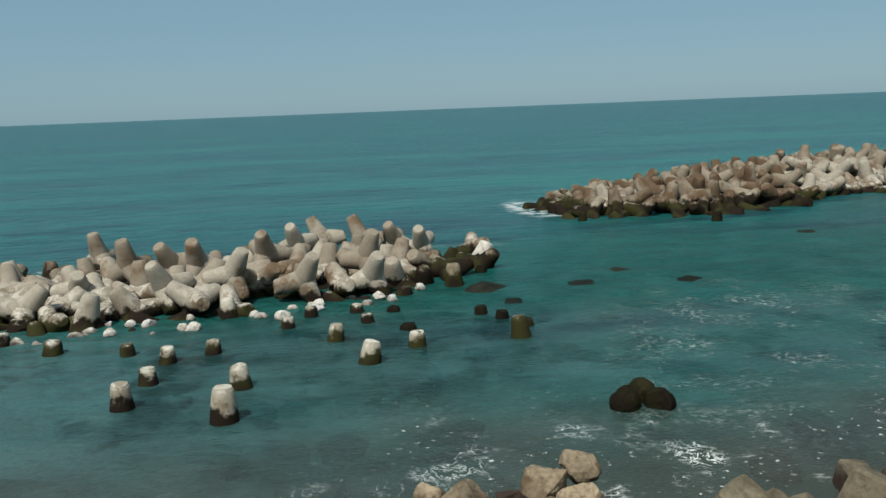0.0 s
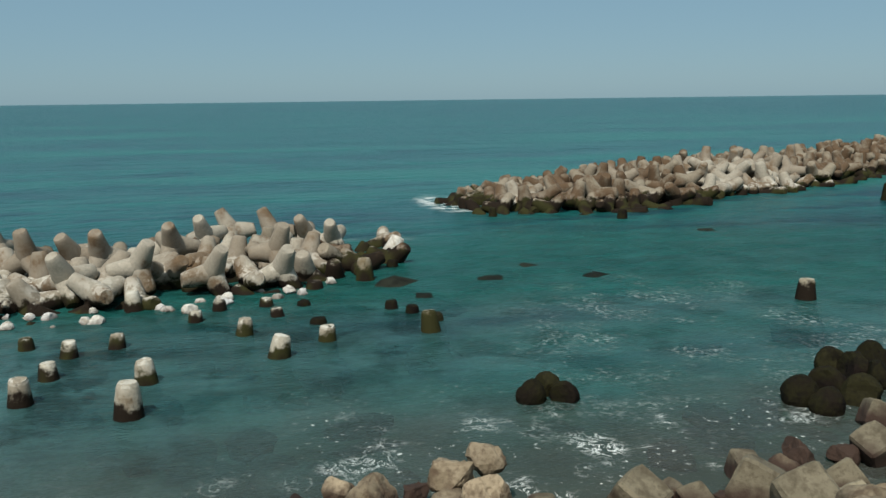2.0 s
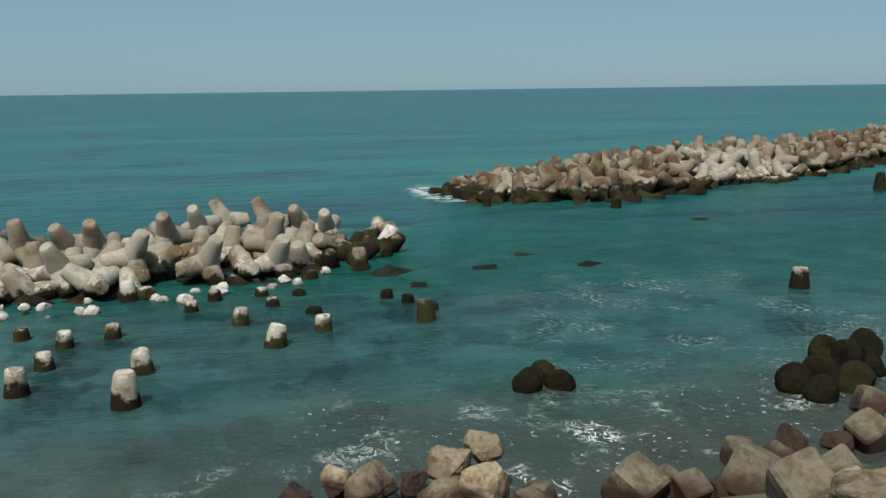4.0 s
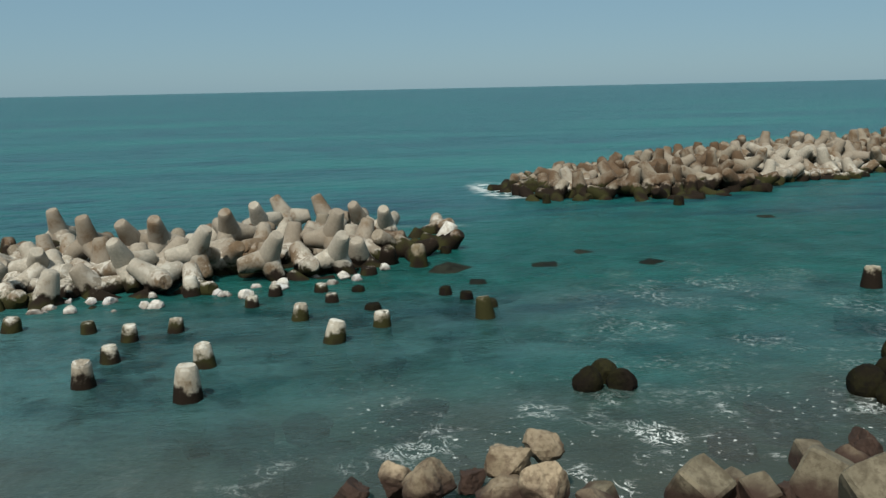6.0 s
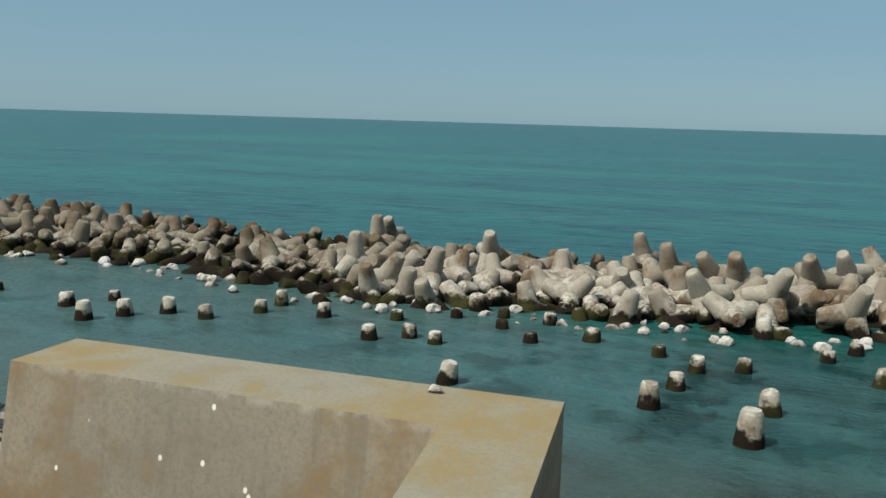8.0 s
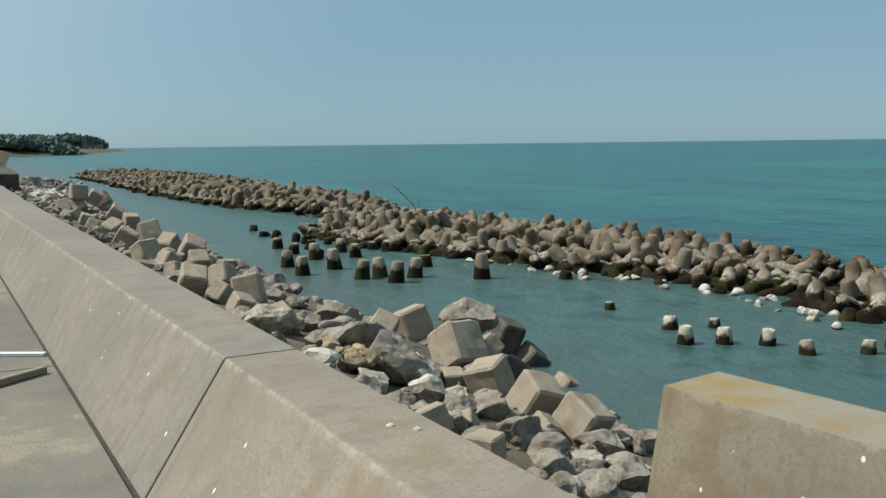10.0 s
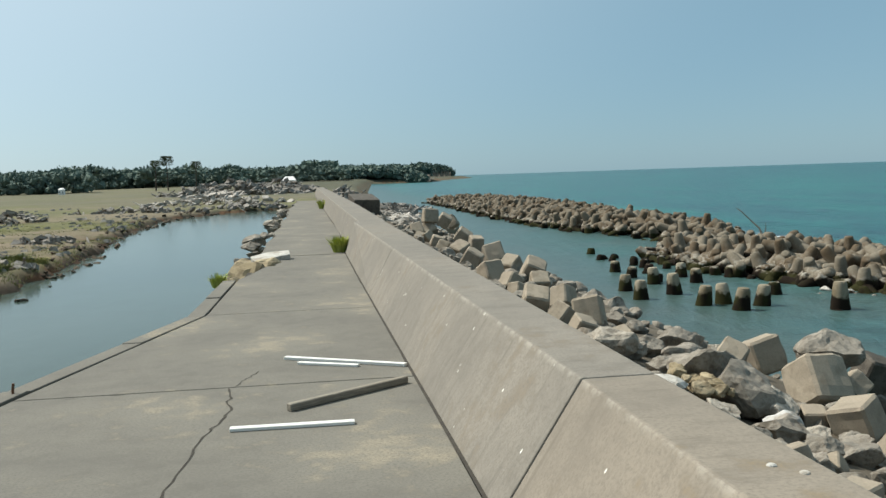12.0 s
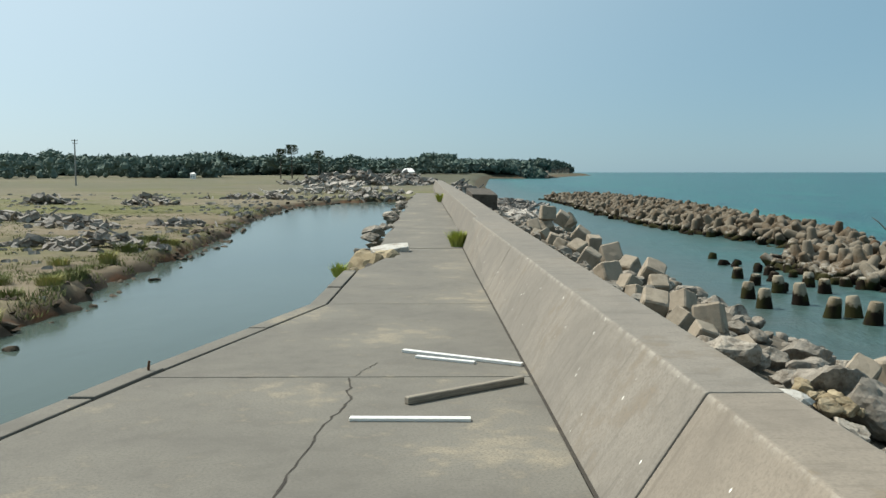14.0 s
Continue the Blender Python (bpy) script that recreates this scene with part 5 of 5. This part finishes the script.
rubble_pile(-16, 150, 6, 1.8, 130, "long mound of debris along the broken shore", 2.0, 9, 0.9)
rubble_pile(-21, 235, 11, 4.6, 260, "tall mound of heaped debris and timber", 1.8, 10, 1.5)
rubble_pile(-9, 240, 8, 4.0, 180, "tall mound of heaped debris and timber", 1.6, 11, 1.4)
rubble_pile(4.5, 150, 4.0, 2.2, 160, "dark rubble heaped beside the far seawall", 1.0, 12, 1.0)
rubble_pile(8.5, 108, 4.5, 0.7, 200, "dark rubble along the seaward slope", 0.8, 13, 0.9)
rubble_pile(8.5, 88, 4.0, 0.7, 160, "dark rubble along the seaward slope", 0.8, 14, 0.8)
rubble_pile(-9.5, 128, 3.5, 0.8, 90, "broken concrete at the head of the pool", 1.6, 15, 0.7)
rubble_pile(13.0, 165, 5, 1.4, 120, "dark rubble spilling into the sea", 1.6, 16, 0.9)

sr = random.Random(77)
verts, faces = [], []
for i in range(1700):
    y = 22 + sr.random() ** 1.5 * 120
    x = float(np.interp(y, BANK_Y, BANK_X)) - 0.6 - sr.random() ** 1.3 * (14 + y * 0.4)
    if noise.noise(Vector((x * 0.12, y * 0.12, 2))) < -0.05:
        continue
    z, s = land_height(x, y), sr.uniform(0.05, 0.22) * (1 + y * 0.006)
    b = len(verts)
    for sx, sy, sz in ((-1, -1, -0.3), (1, -1, -0.3), (1, 1, -0.3), (-1, 1, -0.3), (-0.6, -0.6, 0.5), (0.7, -0.5, 0.6), (0.6, 0.7, 0.5), (-0.7, 0.5, 0.4)):
        verts.append((x + sx * s * sr.uniform(0.6, 1.2), y + sy * s * sr.uniform(0.6, 1.2), z + sz * s))
    faces += [tuple(b + k for k in q) for q in ((0, 3, 2, 1), (4, 5, 6, 7), (0, 1, 5, 4), (1, 2, 6, 5), (2, 3, 7, 6), (3, 0, 4, 7))]
tagged(new("scattered_debris", mesh_of("scattered_debris", verts, faces, RUBBLE)), "scattered stones and broken concrete over the flats", "rubble", kind="stuff")

# a dark concrete caisson left on the seaward side
caisson = tagged(new("concrete_box", from_bm("concrete_box", box_bm(2.6, 7, 2.6, 0.06), DARK_CONCRETE)), "dark weathered concrete box beside the far seawall", "concrete block")
caisson.matrix_basis = pose(5.0, 96, 3.2, 4, 2, 3)

# broken road edge above the pool: clay and lifted slabs
rubble = [(-1.95, 27.3, 3.55, 0.95, 0.95), (-1.7, 28.9, 3.65, 1.0, 0.95), (-2.2, 26.0, 3.35, 0.7, 0.8), (-2.1, 30.6, 3.5, 0.9, 0.9), (-1.5, 27.9, 3.75, 0.6, 0.55), (-2.35, 28.3, 3.2, 0.9, 0.8)]
for i, (x, y, z, w, h) in enumerate(rubble):
    rest_rock("clay_lump", ROCKS_CLAY[i % 2], x, y, z, w, h, "yellow clay lump under the broken road edge", "clay lumps", cat="earth")
tip = new("broken_slab", flat_prism("broken_slab", [(-0.6, -0.4), (0.55, -0.3), (0.6, 0.25), (-0.1, 0.45), (-0.65, 0.25)], -0.09, 0.09, WHITE_ROCK, 0.02))
tip.matrix_basis = pose(-1.35, 29.9, 4.06, 9, -7, 8)
tagged(tip, "pale broken slab lifted on the road edge", "slab")
for i in range(52):
    y = rnd.uniform(32, 92)
    x = road_edge(y) + rnd.uniform(-0.5, 0.25)
    s = rnd.uniform(0.3, 0.75)
    rest_rock("boulder", ROCKS_GREY[i % 6], x, y, 3.2 + rnd.uniform(0, 0.6), s, s * 0.6, "broken concrete lump on the eroded road edge", "edge rubble")


# clods of soil, roots and stones along the eroded bank
br = random.Random(41)
verts, faces = [], []
CLOD = [rock_mesh("clod", 150 + s, EARTH, 6, 2, 0.22) for s in range(3)]
for i in range(170):
    y = 21 + br.random() ** 1.4 * 105
    x = float(np.interp(y, BANK_Y, BANK_X)) - br.uniform(-0.9, 1.6)
    s = br.uniform(0.08, 0.3) * (1 + 0.006 * y)
    me = CLOD[i % 3]
    a = np.array(Matrix.Translation((x, y, max(2.33, land_height(x, y)) + 0.05 * s)) @ Euler((br.uniform(-0.6, 0.6), br.uniform(-0.6, 0.6), br.uniform(0, 6.28))).to_matrix().to_4x4() @ Matrix.Diagonal((s * br.uniform(0.8, 2.2), s, s * 0.6, 1)))
    base = len(verts)
    verts += [tuple(v) for v in np.array([v.co[:] for v in me.vertices]) @ a[:3, :3].T + a[:3, 3]]
    faces += [tuple(k + base for k in p.vertices) for p in me.polygons]
tagged(new("bank_clods", mesh_of("bank_clods", verts, faces, MUD)), "dark clods and stones along the eroded pool bank", "soil", kind="stuff")


def tuft(x, y, z, r, h, n, material, label, seed):
    """A tuft of thin blades."""
    rp = random.Random(seed)
    verts, faces = [], []
    for i in range(n):
        a, t = rp.uniform(0, 6.283), rp.random() ** 0.5
        p = Vector((math.cos(a) * r * t * 0.6, math.sin(a) * r * t * 0.6, 0))
        lean = Vector((math.cos(a), math.sin(a), 0)) * rp.uniform(0.1, 0.6) * h
        hh, w = h * rp.uniform(0.5, 1.0), 0.012 + 0.012 * h
        side = Vector((-math.sin(a), math.cos(a), 0)) * w
        b = len(verts)
        verts += [p - side, p + side, p + lean * 0.4 + Vector((0, 0, hh * 0.65)) + side * 0.7, p + lean * 0.4 + Vector((0, 0, hh * 0.65)) - side * 0.7, p + lean + Vector((0, 0, hh))]
        faces += [(b, b + 1, b + 2, b + 3), (b + 3, b + 2, b + 4)]
    ob = new("grass_tuft", mesh_of("grass_tuft", verts, faces, material))
    ob.location = (x, y, z)
    return tagged(ob, label, "grass", "grass tufts")


tuft(0.88, 31.7, 3.98, 0.42, 0.62, 420, GRASS, "bright green grass tuft in the wall joint", 1)
tuft(0.6, 78, 3.98, 0.5, 0.9, 200, GRASS, "bright green grass tuft at the wall foot", 2)
tuft(-2.5, 24.9, 3.75, 0.3, 0.42, 130, GRASS, "green grass tuft on the broken road edge", 3)
for i in range(34):
    y = rnd.uniform(21.5, 30) if i < 20 else rnd.uniform(30, 52)
    x = float(np.interp(y, BANK_Y, BANK_X)) - rnd.uniform(0.9, 3.4)
    tuft(x, y, land_height(x, y) - 0.05, rnd.uniform(0.5, 1.1), rnd.uniform(0.22, 0.6), 240, BANK_GRASS if i % 3 else DRY_GRASS, "clump of tall green weeds on the pool bank", 30 + i)
verts, faces = [], []
for i in range(11000):
    y = 20 + rnd.random() ** 1.6 * 80
    bank = float(np.interp(y, BANK_Y, BANK_X))
    x = bank - 0.3 - rnd.random() ** 1.4 * (9 + y * 0.25)
    if noise.noise(Vector((x * 0.25, y * 0.25, 9))) < 0.02:
        continue
    z = land_height(x, y) - 0.02
    if z < 2.4:
        continue
    h, a = rnd.uniform(0.06, 0.2) * (1.6 if y < 32 else 1.0), rnd.uniform(0, 6.28)
    for k in range(5):
        a2 = a + k * 1.3
        p = Vector((x + math.cos(a2) * 0.12, y + math.sin(a2) * 0.12, z))
        q = p + Vector((math.cos(a2) * h * 0.5, math.sin(a2) * h * 0.5, h * rnd.uniform(0.6, 1)))
        sd = Vector((-math.sin(a2), math.cos(a2), 0)) * 0.02
        b = len(verts)
        verts += [p - sd, p + sd, q]
        faces.append((b, b + 1, b + 2))
tagged(new("grass", mesh_of("grass", verts, faces, BANK_GRASS)), "patchy dry and green grass on the flats", "grass", kind="stuff")

# a dead branch caught in the breakwater
branch = tagged(new("driftwood_branch"), "bare forked driftwood branch stuck in the tetrapods", "branch")
part("limb", mesh_of("limb", *tube([(0, 0, 0), (-0.3, 0.5, 1.1), (-0.8, 1.1, 1.7), (-1.5, 1.7, 2.5), (-1.9, 2.3, 2.9)], [0.09, 0.08, 0.07, 0.05, 0.02], 7), DRIFT), branch)
part("limb", mesh_of("limb", *tube([(-0.05, 0.1, 0.3), (0.15, 0.1, 1.0), (0.2, 0.2, 1.6)], [0.06, 0.05, 0.02], 6), DRIFT), branch)
branch.matrix_basis = Matrix.Translation((32.6, 63.0, 0.9)) @ Matrix.Diagonal((0.75, 0.75, 0.85, 1))
